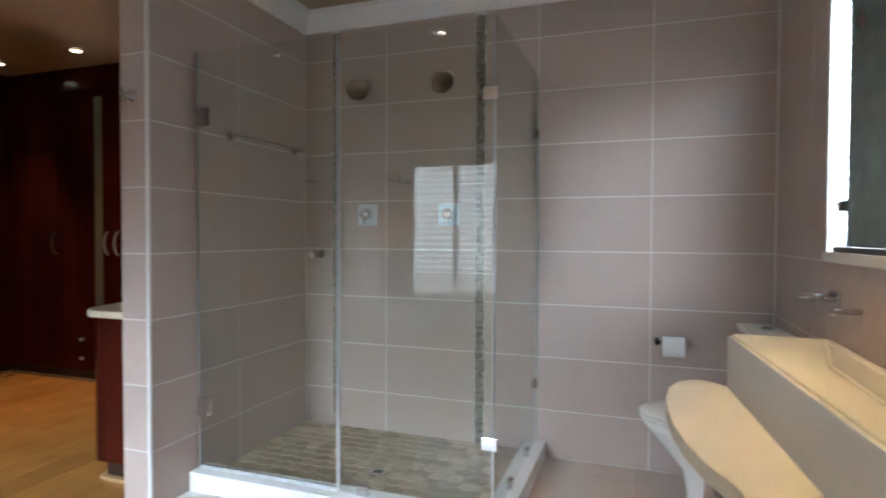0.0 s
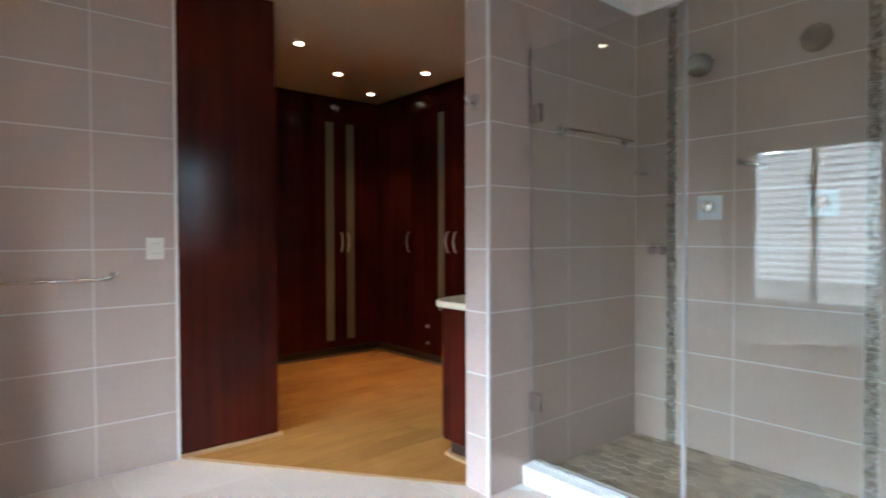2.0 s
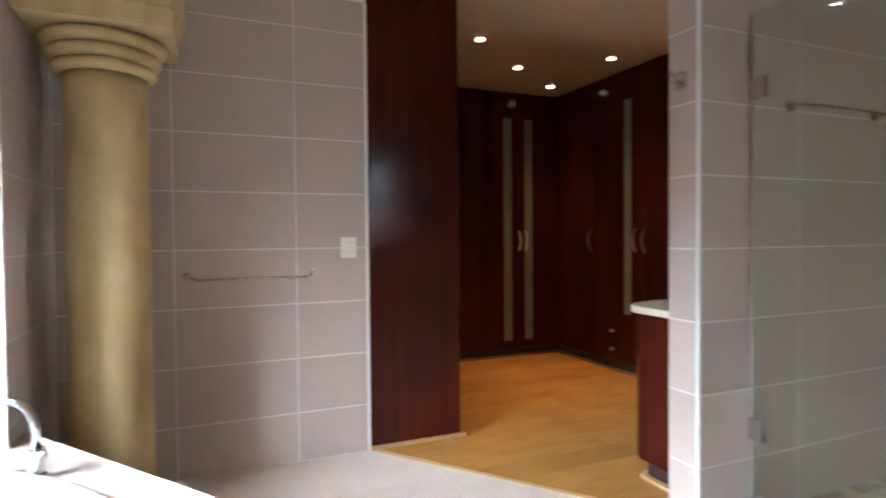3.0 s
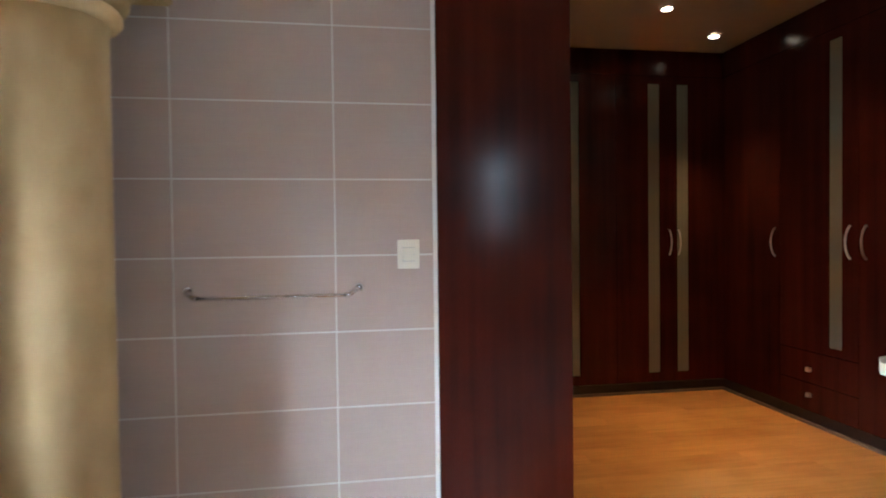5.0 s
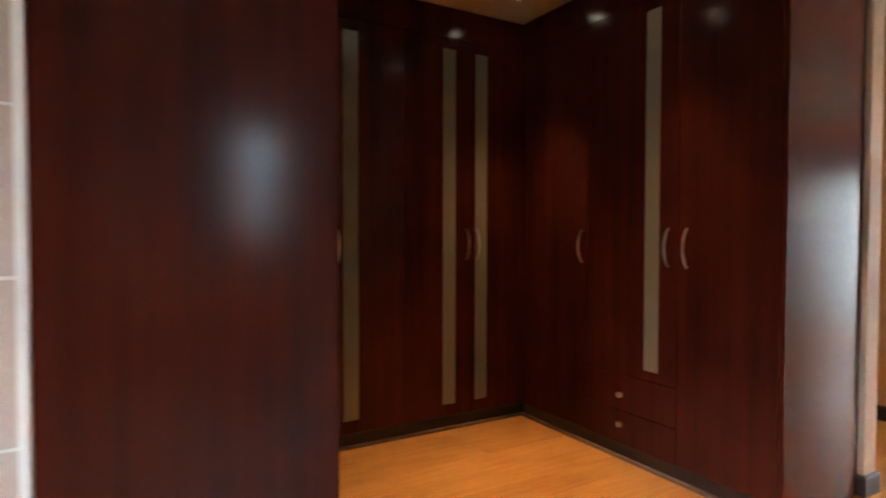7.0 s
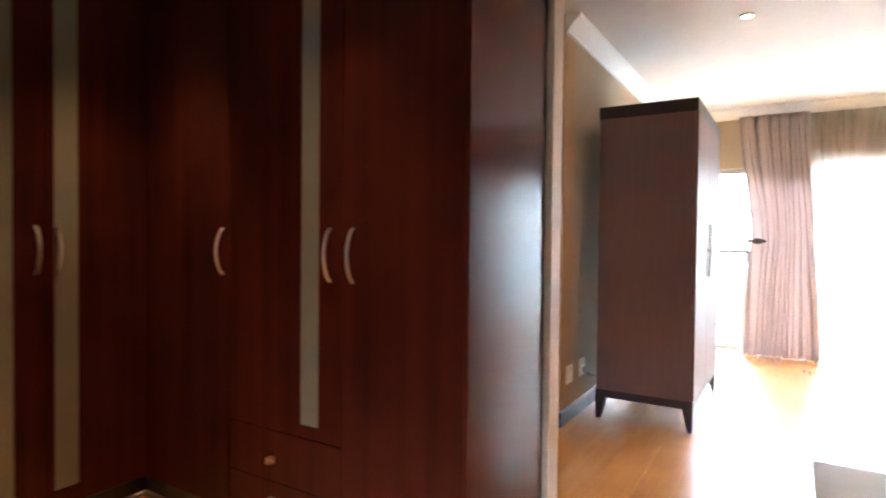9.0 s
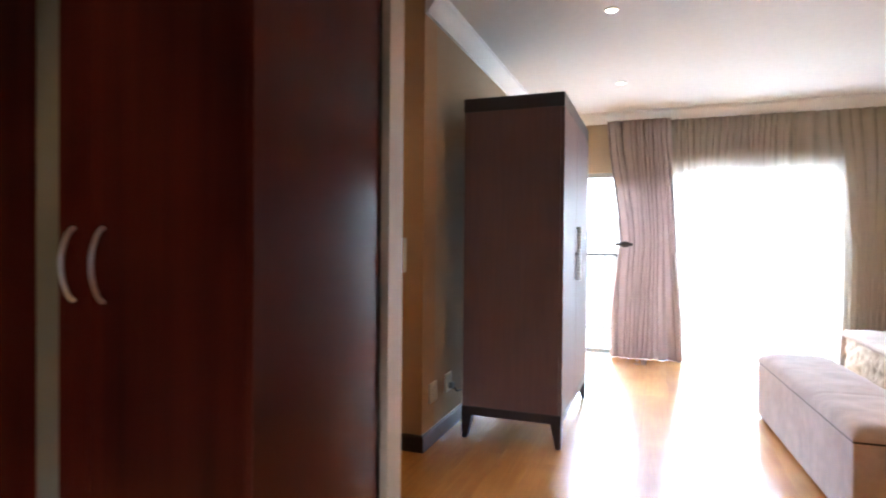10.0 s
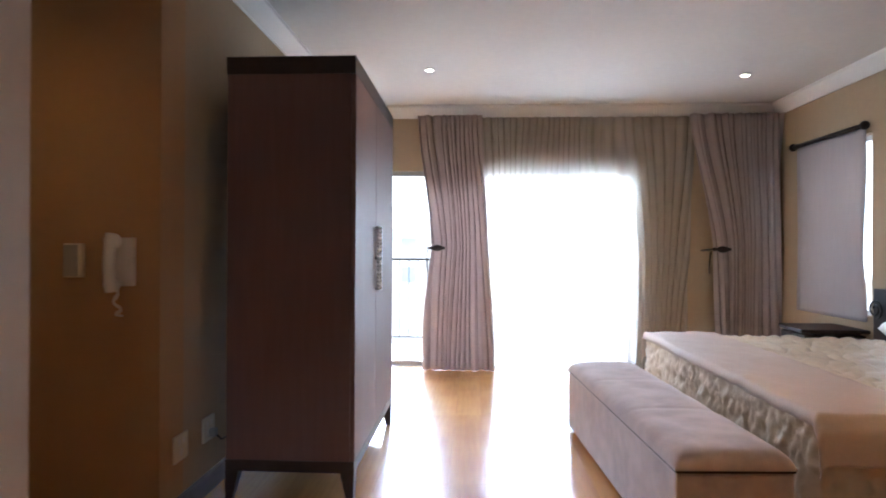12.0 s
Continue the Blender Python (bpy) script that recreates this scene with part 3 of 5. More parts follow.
part("seal", B((XG - 0.006, YB - 0.010, 0.097, XG + 0.006, YB, G1)), SEAL, side, "clear seal at the wall")

# shower fittings
for x in (-1.548, -1.01):
    hd = thing("wall_shower_rose", x, YB, 2.17, "chrome wall-mounted shower head above the mixer", "shower head", "pair of shower heads")
    shade_smooth(part("flange", LA([(0.032, 0), (0.032, 0.006), (0.012, 0.014)], pose(x, YB, 2.20, 90), 20), CHROME, hd))
    part("arm", T([(x, YB, 2.20), (x - 0.005, YB - 0.05, 2.205), (x - 0.015, YB - 0.09, 2.19), (x - 0.025, YB - 0.11, 2.165)], 0.013), CHROME, hd, smooth=True)
    shade_smooth(part("rose", LA([(0.018, 0), (0.027, 0.014), (0.034, 0.030), (0.060, 0.058), (0.066, 0.066), (0.066, 0.078), (0.056, 0.082)], pose(x - 0.022, YB - 0.105, 2.175, 140, -32), 28), CHROME_DIM, hd, "chrome rose, dark reflections put into its colour"))
    mx = thing("shower_mixer", x, YB, 1.383, "square chrome shower mixer plate with a round knob", "mixer", "pair of shower mixers")
    part("plate", B((x - 0.065, YB - 0.008, 1.318, x + 0.065, YB, 1.448), bevel=0.004), PALEPLATE, mx, "pale satin plate")
    shade_smooth(part("knob", LA([(0.034, 0), (0.034, 0.03), (0.028, 0.045), (0.02, 0.05)], pose(x, YB - 0.006, 1.388, 90), 24), CHROME, mx))
    part("lever", T([(x, YB - 0.04, 1.375), (x, YB - 0.05, 1.325)], 0.006), CHROME, mx, smooth=True)
hs = thing("hand_shower", -1.27, YB, 1.57, "chrome hand shower in a wall bracket", "hand shower")
part("bracket", T([(-1.255, YB, 1.575), (-1.255, YB - 0.06, 1.575)], 0.012), CHROME, hs, smooth=True)
part("handset", T([(-1.25, YB - 0.06, 1.575), (-1.30, YB - 0.085, 1.59), (-1.36, YB - 0.10, 1.61)], 0.011, 10, 0.02), CHROME, hs, smooth=True)
sr = thing("shower_rail", XM, 2.68, 1.78, "slim chrome towel bar on the shower wall", "towel rail")
part("bar", T([(XM + 0.07, 2.40, 1.78), (XM + 0.075, 2.55, 1.785), (XM + 0.06, 2.95, 1.785)], 0.006), CHROME, sr, smooth=True)
for y in (2.38, 2.97):
    part("bracket", B((XM, y - 0.022, 1.762, XM + 0.014, y + 0.022, 1.806), (XM + 0.012, y - 0.008, 1.774, XM + 0.075, y + 0.008, 1.79), bevel=0.003), CHROME, sr)
sd = thing("soap_holder", -1.93, YB, 1.60, "small chrome soap holder on the shower wall", "soap holder")
part("stem", T([(-1.93, YB, 1.60), (-1.93, YB - 0.05, 1.60)], 0.008), CHROME, sd, smooth=True)
shade_smooth(part("dish", LA([(0.02, 0), (0.034, 0.006), (0.038, 0.014), (0.03, 0.012)], pose(-1.93, YB - 0.06, 1.594), 20), CHROME, sd))
drain = thing("floor_drain", -1.19, 2.52, 0.03, "round chrome drain in the stone shower floor", "drain")
shade_smooth(part("rim", LA([(0.042, 0), (0.042, 0.012), (0.036, 0.014)], Matrix.Translation((-1.19, 2.52, 0.026)), 24), CHROME, drain))
for k in range(5):
    part("slot", B((-1.215, 2.50 + k * 0.009, 0.0395, -1.165, 2.504 + k * 0.009, 0.0415)), IRON, drain)
hook = thing("robe_hook", -2.09, 1.86, 1.87, "small chrome robe hook on the tiled pier", "hook")
part("base", B((-2.115, 1.848, 1.835, -2.065, 1.86, 1.905), bevel=0.004), CHROME, hook)
part("prong", T([(-2.09, 1.85, 1.86), (-2.09, 1.815, 1.855), (-2.09, 1.80, 1.875), (-2.09, 1.80, 1.90)], 0.008), CHROME, hook, smooth=True)

# paper holder, toilet
tp = thing("toilet_paper_holder", 0.235, YB, 0.70, "chrome paper holder with a white roll", "paper holder")
part("bar", T([(0.155, YB - 0.06, 0.705), (0.32, YB - 0.06, 0.705)], 0.007), CHROME, tp, smooth=True)
part("bracket", B((0.15, YB - 0.07, 0.69, 0.17, YB, 0.72), bevel=0.003), IRON, tp)
shade_smooth(part("roll", LA([(0.02, 0), (0.052, 0.002), (0.052, 0.108), (0.02, 0.11)], pose(0.185, YB - 0.065, 0.685, 0, 90), 28), LINEN, tp, "white paper roll"))
wc = thing("toilet", 0.36, 2.80, 0, "white ceramic close-coupled toilet with closed lid", "toilet")
WX, WY = 0.33, 2.80


def egg(bm, z, length, width, x0, seg=32):
    out = []
    for k in range(seg):
        t = 2 * math.pi * k / seg
        c, s = math.cos(t), math.sin(t)
        out.append(bm.verts.new((x0 - length * (c if c > 0 else 0.8 * c), WY + width * s * (1 - 0.12 * c), z)))
    return out


def stack(levels):
    bm = bmesh.new()
    rs = [egg(bm, *lv) for lv in levels]
    for a, b in zip(rs, rs[1:]):
        for k in range(32):
            bm.faces.new((a[k], a[(k + 1) % 32], b[(k + 1) % 32], b[k]))
    bm.faces.new(rs[0][::-1]), bm.faces.new(rs[-1])
    bmesh.ops.recalc_face_normals(bm, faces=bm.faces)
    return bm


part("bowl", stack([(0, 0.13, 0.10, 0.42), (0.04, 0.125, 0.095, 0.42), (0.16, 0.14, 0.10, 0.41), (0.26, 0.20, 0.14, 0.38), (0.34, 0.25, 0.175, 0.36), (0.385, 0.27, 0.185, 0.35)]), CERAMIC, wc, smooth=True)
part("seat", stack([(0.388, 0.265, 0.182, 0.35), (0.394, 0.275, 0.188, 0.35), (0.406, 0.275, 0.188, 0.35), (0.410, 0.27, 0.184, 0.35)]), CERAMIC, wc, smooth=True)
part("lid", stack([(0.413, 0.27, 0.184, 0.35), (0.418, 0.278, 0.19, 0.35), (0.430, 0.276, 0.188, 0.35), (0.440, 0.25, 0.165, 0.35)]), CERAMIC, wc, smooth=True)
part("cistern", B((0.53, WY - 0.19, 0.36, 0.705, WY + 0.19, 0.80), bevel=0.02), CERAMIC, wc)
part("cistern_lid", B((0.52, WY - 0.20, 0.80, 0.706, WY + 0.20, 0.835), bevel=0.012), CERAMIC, wc)
shade_smooth(part("flush_button", LA([(0.024, 0), (0.024, 0.01), (0.02, 0.014)], Matrix.Translation((0.62, WY, 0.834)), 20), CHROME, wc, "chrome flush button"))

# vanity
van = thing("vanity_basin", 0.5, 1.3, 0, "white trough basin above a curved cream shelf", "basin")
V = [(0.387, 2.22), (0.387 + 0.115 * (2.22 - 0.45) / 1.09 * 0.75, 0.45), (XR, 0.45), (XR, 2.22)]
bm = bmesh.new()
n = 4
inn = [(V[0][0] + 0.018, 2.20), (V[1][0] + 0.018, 0.47), (XR - 0.02, 0.47), (XR - 0.02, 2.20)]
deep = [(V[0][0] + 0.05, 2.06), (V[1][0] + 0.045, 0.60), (XR - 0.04, 0.60), (XR - 0.04, 2.06)]
rings = [[bm.verts.new((x, y, z)) for x, y in pts] for pts, z in ((V, 0.70), (V, 0.90), (inn, 0.90), (deep, 0.83))]
for a, b in zip(rings, rings[1:]):
    for k in range(4):
        bm.faces.new((a[k], a[(k + 1) % 4], b[(k + 1) % 4], b[k]))
bm.faces.new(rings[-1]), bm.faces.new(rings[0][::-1])
bmesh.ops.recalc_face_normals(bm, faces=bm.faces)
bmesh.ops.bevel(bm, geom=[e for e in bm.edges if max(v.co.z for v in e.verts) > 0.75], offset=0.008, segments=3, affect="EDGES")
shade_smooth(part("trough", bm, STONETOP, van, "white trough, its inside tinted for the warm downlight"))
# Added sheet over the same trough, coloured as daylight leaves its front.
part("front_panel", prism(bmesh.new(), [(V[0][0] - 0.003, 2.223), (V[1][0] - 0.003, 0.45), (V[1][0] - 0.0005, 0.45), (V[0][0] - 0.0005, 2.223)], 0.701, 0.893), CERAMIC, van, "added thin front, white as daylight shows the trough")
SH = [(0.387, 2.215), (0.33, 2.30), (0.27, 2.30), (0.215, 2.245), (0.180, 2.15), (0.165, 2.0), (0.165, 1.85), (0.175, 1.70), (0.20, 1.55), (0.235, 1.42), (0.283, 1.305), (0.30, 1.27), (0.31, 0.45), (XR, 0.45), (XR, 2.215)]
shade_smooth(part("shelf", prism(bmesh.new(), SH, 0.655, 0.70, 0.006), STONETOP, van, "curved cream stone shelf"))
part("cabinet", B((0.36, 0.46, 0.10, XR - 0.002, 1.28, 0.655), (0.40, 0.46, 0, XR - 0.002, 1.28, 0.10)), MAHOGANY, van, "dark wooden base cabinet")
for p in (((0.30, 1.9, 0.655), (0.30, 1.9, 0.45), (0.30, 1.93, 0.38), (0.31, 1.99, 0.36), (0.32, 2.03, 0.40), (0.40, 2.06, 0.44), (0.704, 2.06, 0.44)), ((0.33, 1.8, 0.655), (0.31, 1.78, 0.4), (0.34, 1.82, 0.2), (0.704, 1.85, 0.2)), ((0.36, 2.0, 0.655), (0.35, 2.02, 0.35), (0.37, 2.03, 0.15), (0.704, 2.03, 0.2))):
    part("pipe", T(p, 0.02 if p[0][0] == 0.30 else 0.009, 12), CHROME, van, "chrome waste pipe and hoses", smooth=True)
bt = thing("basin_tap", XR, 2.02, 1.045, "chrome wall-mounted basin tap", "tap")
part("spout", T([(XR, 2.17, 1.05), (XR - 0.05, 2.17, 1.05), (XR - 0.12, 2.165, 1.045)], 0.014), CHROME, bt, smooth=True)
part("spout_plate", B((XR - 0.012, 2.12, 1.025, XR, 2.22, 1.075), bevel=0.004), CHROME, bt)
part("lever", T([(XR, 1.93, 1.03), (XR - 0.05, 1.93, 1.03), (XR - 0.09, 1.90, 1.028)], 0.010), CHROME, bt, smooth=True)

# window above the vanity
wv = structure("window_1", B((XR - 0.012, 1.03, 1.17, XR + 0.10, 2.30, 1.205), (XR - 0.012, 1.03, 2.28, XR + 0.10, 2.30, 2.315), (XR - 0.004, 2.268, 1.205, XR + 0.10, 2.295, 2.28), (XR - 0.012, 1.03, 1.205, XR + 0.10, 1.065, 2.28), bevel=0.003), TRIM, "white framed bathroom window with blind and obscured pane")
part("pane", B((XR + 0.004, 1.07, 1.225, XR + 0.016, 2.10, 2.27), bevel=0.002), GREENGLASS, wv, "dark green obscured glass pane")
part("handle", B((XR - 0.03, 2.055, 1.34, XR - 0.004, 2.085, 1.375), bevel=0.004), CHROME, wv, "chrome window catch")
part("bottom_rail", B((XR - 0.008, 1.07, 1.206, XR + 0.016, 2.20, 1.224)), IRON, wv, "dark lower rail")
part("outer_pane", B((XR + 0.10, 1.07, 1.205, XR + 0.104, 2.265, 2.28)), PANE, wv).visible_shadow = False
SL = bmesh.new()
box(SL, -0.5, -0.022, -0.0012, 0.5, 0.022, 0.0012)
slat_me = bpy.data.meshes.new("slat")
SL.to_mesh(slat_me)
SL.free()
slat_me.materials.append(BLINDSLAT)


def slats(parent, centre, length, z0, z1, rz, tilt, step=0.038, deep=1.0):
    z = z0
    while z < z1:
        s = new("slat", slat_me)
        s.parent = parent
        s.matrix_basis = pose(centre[0], centre[1], z, tilt, 0, rz) @ Matrix.Diagonal((length, deep, 1, 1))
        z += step


part("headrail", B((XR + 0.004, 2.106, 2.19, XR + 0.056, 2.266, 2.279), bevel=0.003), IRON, wv, "dark headrail of the blind")
slats(wv, (XR + 0.030, 2.186), 0.16, 1.23, 2.18, 90, -28)

# bath window with venetian blind
wb = structure("window_2", B((-2.47, -1.80, 0.575, -1.39, -1.745, 0.61), (-2.47, -1.80, 2.05, -1.39, -1.745, 2.085), (-2.47, -1.80, 0.61, -2.435, -1.745, 2.05), (-1.425, -1.80, 0.61, -1.39, -1.745, 2.05), bevel=0.003), TRIM, "white two-light window with venetian blinds over the bath")
part("mullion", B((-1.957, -1.80, 0.61, -1.903, -1.738, 2.05), bevel=0.003), ALU, wb, "grey post between the two lights")
for cx in (-2.195, -1.665):
    part("pane", B((cx - 0.24, -1.802, 0.61, cx + 0.24, -1.798, 2.05)), PANE, wb).visible_shadow = False
    slats(wb, (cx, -1.768), 0.475, 0.65, 2.04, 0, -26, 0.068, 1.4)

# recessed ceiling lamps
for spots, h, lab in ((CLOSET_SPOTS, HB, "dressing room"), (BATH_SPOTS, HB, "bathroom"), (BED_SPOTS + [p[:2] for p in HALL_SPOTS], HR, "bedroom")):
    for x, y in spots:
        dl = thing("downlight", x, y, h, "small round recessed downlight, lit, in the %s ceiling" % lab, "ceiling lamp", "recessed downlights")
        shade_smooth(part("ring", LA([(0.034, -0.012), (0.034, -0.002), (0.046, -0.002), (0.046, -0.008), (0.042, -0.012), (0.034, -0.012)], Matrix.Translation((x, y, h)), 24, False), CHROME if lab != "bedroom" else WHITEPL, dl))
        part("lens", LA([(0.033, -0.0045), (0.033, -0.0085), (0.028, -0.0105)], Matrix.Translation((x, y, h)), 20), BULB, dl, "glowing lamp face")

# ---- dressing room ----
BLACKWOOD = material("matt_dark_wood", (0.02, 0.008, 0.006), 0.7, grain=(30, 30, 3), amount=0.5, spec=0.2)
XF, YF = -5.32, 3.45         # wardrobe fronts
DOOR_TOP, DOOR_LOW = 2.475, 0.085


def bow(p, out, length=0.19, r=0.0065):
    """A bowed bar handle at p, standing away along out."""
    p, out = Vector(p), Vector(out)
    pts = [p + Vector((0, 0, -length / 2))]
    for k in range(13):
        t = k / 12
        pts.append(p + out * (0.006 + 0.030 * math.sin(math.pi * t) ** 0.7) + Vector((0, 0, (t - 0.5) * length)))
    pts.append(p + Vector((0, 0, length / 2)))
    return T(pts, r, 8)


def slab(axis, plane, sign, u0, u1, z0, z1, d0, d1, bevel=0.0):
    """A box lying on a front: axis x or y, from depth d0 to d1 in front of the plane."""
    a, b = sorted((plane + sign * d0, plane + sign * d1))
    return B((a, u0, z0, b, u1, z1) if axis == "x" else (u0, a, z0, u1, b, z1), bevel=bevel)


def cupboard_door(unit, axis, plane, sign, u0, u1, z0, z1, strip=None, strip_low=0.16, handle=None):
    g = 0.0015
    if strip is None:
        d = part("door", slab(axis, plane, sign, u0 + g, u1 - g, z0 + g, z1 - g, -0.020, 0, 0.002), MAHOGANY, unit)
    else:
        s0, s1, zt = strip - 0.048, strip + 0.048, 2.414
        a, b = sorted((plane - sign * 0.020, plane))
        cells = [(u0 + g, s0, z0 + g, z1 - g), (s1, u1 - g, z0 + g, z1 - g), (s0, s1, z0 + g, strip_low), (s0, s1, zt, z1 - g)]
        d = part("door", B(*[(a, p, q, b, r, w) if axis == "x" else (p, a, q, r, b, w) for p, r, q, w in cells]), MAHOGANY, unit)
        part("glass_strip", slab(axis, plane, sign, s0 + 0.001, s1 - 0.001, strip_low + 0.001, zt - 0.001, -0.012, -0.004), FROST, d, "frosted glass strip")
    if handle is not None:
        p = (plane, handle, 1.18) if axis == "x" else (handle, plane, 1.18)
        part("handle", bow(p, (sign, 0, 0) if axis == "x" else (0, sign, 0)), STEEL, d, "bowed satin steel handle", smooth=True)
    return d


GW = "fitted mahogany wardrobes"


def wardrobe_x(y0, y1, doors, label):
    w = thing("wardrobe", XF - 0.3, (y0 + y1) / 2, 0, label, "wardrobe", GW)
    part("carcass", B((-5.98, y0 + 0.001, 0.08, XF - 0.021, y1 - 0.001, DOOR_TOP)), MAHOGANY, w)
    part("plinth", B((-5.98, y0 + 0.001, 0, XF - 0.012, y1 - 0.001, 0.08)), DARKWOOD, w)
    part("top_panel", B((-5.98, y0 + 0.001, DOOR_TOP, XF + 0.004, y1 - 0.001, HB - 0.001)), MAHOGANY, w)
    for d in doors:
        cupboard_door(w, "x", XF, 1, *d[:2], DOOR_LOW, DOOR_TOP, *d[2:])


wardrobe_x(1.62, 2.555, [(1.62, 2.085, 1.965, 0.16, 2.05), (2.085, 2.555, 2.205, 0.16, 2.12)], "tall dark mahogany wardrobe with two frosted strips, closed")
wardrobe_x(2.555, 3.50, [(2.555, 3.03, 2.866, 0.16, 2.992), (3.03, 3.50, 3.108, 0.16, 3.068)], "tall dark mahogany corner wardrobe with two frosted strips, closed")


def wardrobe_y(x0, x1, label):
    w = thing("wardrobe", (x0 + x1) / 2, YF + 0.3, 0, label, "wardrobe", GW)
    part("carcass", B((x0 + 0.001, YF + 0.021, 0.08, x1 - 0.001, 4.09, DOOR_TOP)), MAHOGANY, w)
    part("plinth", B((x0 + 0.001, YF + 0.012, 0, x1 - 0.001, 4.09, 0.08)), DARKWOOD, w)
    part("top_panel", B((x0 + 0.001, YF - 0.004, DOOR_TOP, x1 - 0.001, 4.09, HB - 0.001)), MAHOGANY, w)
    return w


w = wardrobe_y(-5.318, -4.705, "tall dark mahogany wardrobe with one plain door")
cupboard_door(w, "y", YF, -1, -5.30, -4.705, DOOR_LOW, DOOR_TOP, None, 0, -4.745)
w = wardrobe_y(-4.705, -4.08, "dark mahogany wardrobe with frosted strip and two drawers")
cupboard_door(w, "y", YF, -1, -4.705, -4.08, 0.475, DOOR_TOP, -4.242, 0.524, -4.136)
for z0, z1, zk in ((0.27, 0.472, 0.357), (DOOR_LOW, 0.267, 0.192)):
    dr = part("drawer", slab("y", YF, -1, -4.7035, -4.0815, z0, z1, -0.02, 0, 0.002), MAHOGANY, w)
    part("knob", B((-4.452, YF - 0.024, zk - 0.013, -4.426, YF, zk + 0.013), bevel=0.003), STEEL, dr, "small square steel knob")
w = wardrobe_y(-4.08, -3.575, "tall dark mahogany wardrobe with a plain door at the passage")
cupboard_door(w, "y", YF, -1, -4.08, -3.577, DOOR_LOW, DOOR_TOP, None, 0, -4.028)
part("side_panel", B((-3.574, YF - 0.004, 0.0, -3.553, 4.070, HB - 0.001), bevel=0.002), MAHOGANY_END, w, "glossy mahogany end panel")
structure("doorpost", B((-3.60, 4.072, 0, -3.560, 4.099, HB - 0.001)), BLACKWOOD, "dark wooden post beside the cream wall end")

w = thing("wardrobe", -4.3, 1.18, 0, "tall dark mahogany wardrobe seen from its glossy side", "wardrobe", GW)
part("carcass", B((-5.32, 0.892, 0.06, XT - 0.022, 1.425, DOOR_TOP)), MAHOGANY, w)
part("plinth", B((-5.32, 0.892, 0, XT - 0.022, 1.42, 0.06)), DARKWOOD, w)
part("top_panel", B((-5.32, 0.892, DOOR_TOP, XT - 0.022, 1.45, HB - 0.001)), MAHOGANY, w)
part("side_panel", B((XT - 0.021, 0.892, 0.022, XT + 0.0, 1.458, HB - 0.001), bevel=0.002), MAHOGANY, w, "glossy mahogany side panel")
for x0, x1 in ((-5.31, -4.85), (-4.85, -4.39), (-4.39, -3.93), (-3.93, XT - 0.023)):
    cupboard_door(w, "y", 1.454, 1, x0, x1, 0.062, DOOR_TOP, None, 0, (x0 + 0.04) if x0 in (-4.85, -3.93) else x1 - 0.04)
part("base_strip", B((XT - 0.02, 0.892, 0, XT + 0.012, 1.49, 0.020), bevel=0.004), OAKTRIM, w, "pale oak strip under the side panel")

QUAD = [(0, 0), (0.018, 0), (0.016, 0.010), (0.009, 0.017), (0, 0.018)]
QBRN = material("quadrant_brown", (0.13, 0.08, 0.055), 0.4, grain=(30, 30, 30), amount=0.4)
structure("quadrant_trim", sweep(bmesh.new(), [(-3.56, YF + 0.006), (XF - 0.006, YF + 0.006), (XF - 0.006, 1.62)], QUAD), QBRN, "brown quadrant strip along the wardrobe plinths")

chest = thing("dressing_chest", -2.4, 2.55, 0, "low mahogany chest with a cream stone top and rounded corner", "chest of drawers")
CT = [(-2.177, 3.04), (-2.657, 3.04), (-2.655, 2.55), (-2.650, 2.26), (-2.636, 2.14), (-2.60, 2.045), (-2.545, 1.99), (-2.49, 1.975), (-2.177, 1.975)]


def shrink(pts, d, y1=3.02):
    return [(min(x + d, -2.177) if x < -2.2 else x, max(min(y, y1), 1.975 + d) if y < 2.2 else min(y, y1)) for x, y in pts]


part("top", prism(bmesh.new(), CT, 0.845, 0.878, 0.003), STONETOP, chest, "cream stone top with a white edge")
part("carcass", prism(bmesh.new(), shrink(CT, 0.035), 0.11, 0.844), MAHOGANY, chest)
part("plinth", prism(bmesh.new(), shrink(CT, 0.09), 0, 0.11), DARKWOOD, chest)
part("base_strip", prism(bmesh.new(), shrink(CT, 0.06), 0, 0.018), OAKTRIM, chest, "pale oak strip round the plinth")
for j in range(3):
    dr = part("drawer", B((-2.635, 2.50, 0.12 + 0.24 * j, -2.604, 3.0, 0.355 + 0.24 * j), bevel=0.002), MAHOGANY, chest)
    part("knob", B((-2.655, 2.74, 0.225 + 0.24 * j, -2.634, 2.766, 0.25 + 0.24 * j), bevel=0.003), STEEL, dr, "small square steel knob")

# ---- hall wall: intercom, wall box, sockets ----
YP = 5.48
ic = thing("intercom", -4.15, YP, 1.16, "white intercom handset hanging on its cradle", "intercom")
part("cradle", B((-4.165, YP - 0.03, 1.065, -4.085, YP, 1.27), bevel=0.006), WHITEPL, ic)
hb = T([(-4.16, YP - 0.055, 1.045), (-4.16, YP - 0.062, 1.08), (-4.16, YP - 0.072, 1.16), (-4.16, YP - 0.062, 1.25), (-4.16, YP - 0.055, 1.285)], 0.024, 12)
lathe(hb, [(0.02, 0), (0.033, 0.006), (0.033, 0.03), (0.02, 0.036)], pose(-4.16, YP - 0.03, 1.255, 90), 16)
lathe(hb, [(0.02, 0), (0.033, 0.006), (0.033, 0.03), (0.02, 0.036)], pose(-4.16, YP - 0.03, 1.075, 90), 16)
shade_smooth(part("handset", hb, WHITEPL, ic))
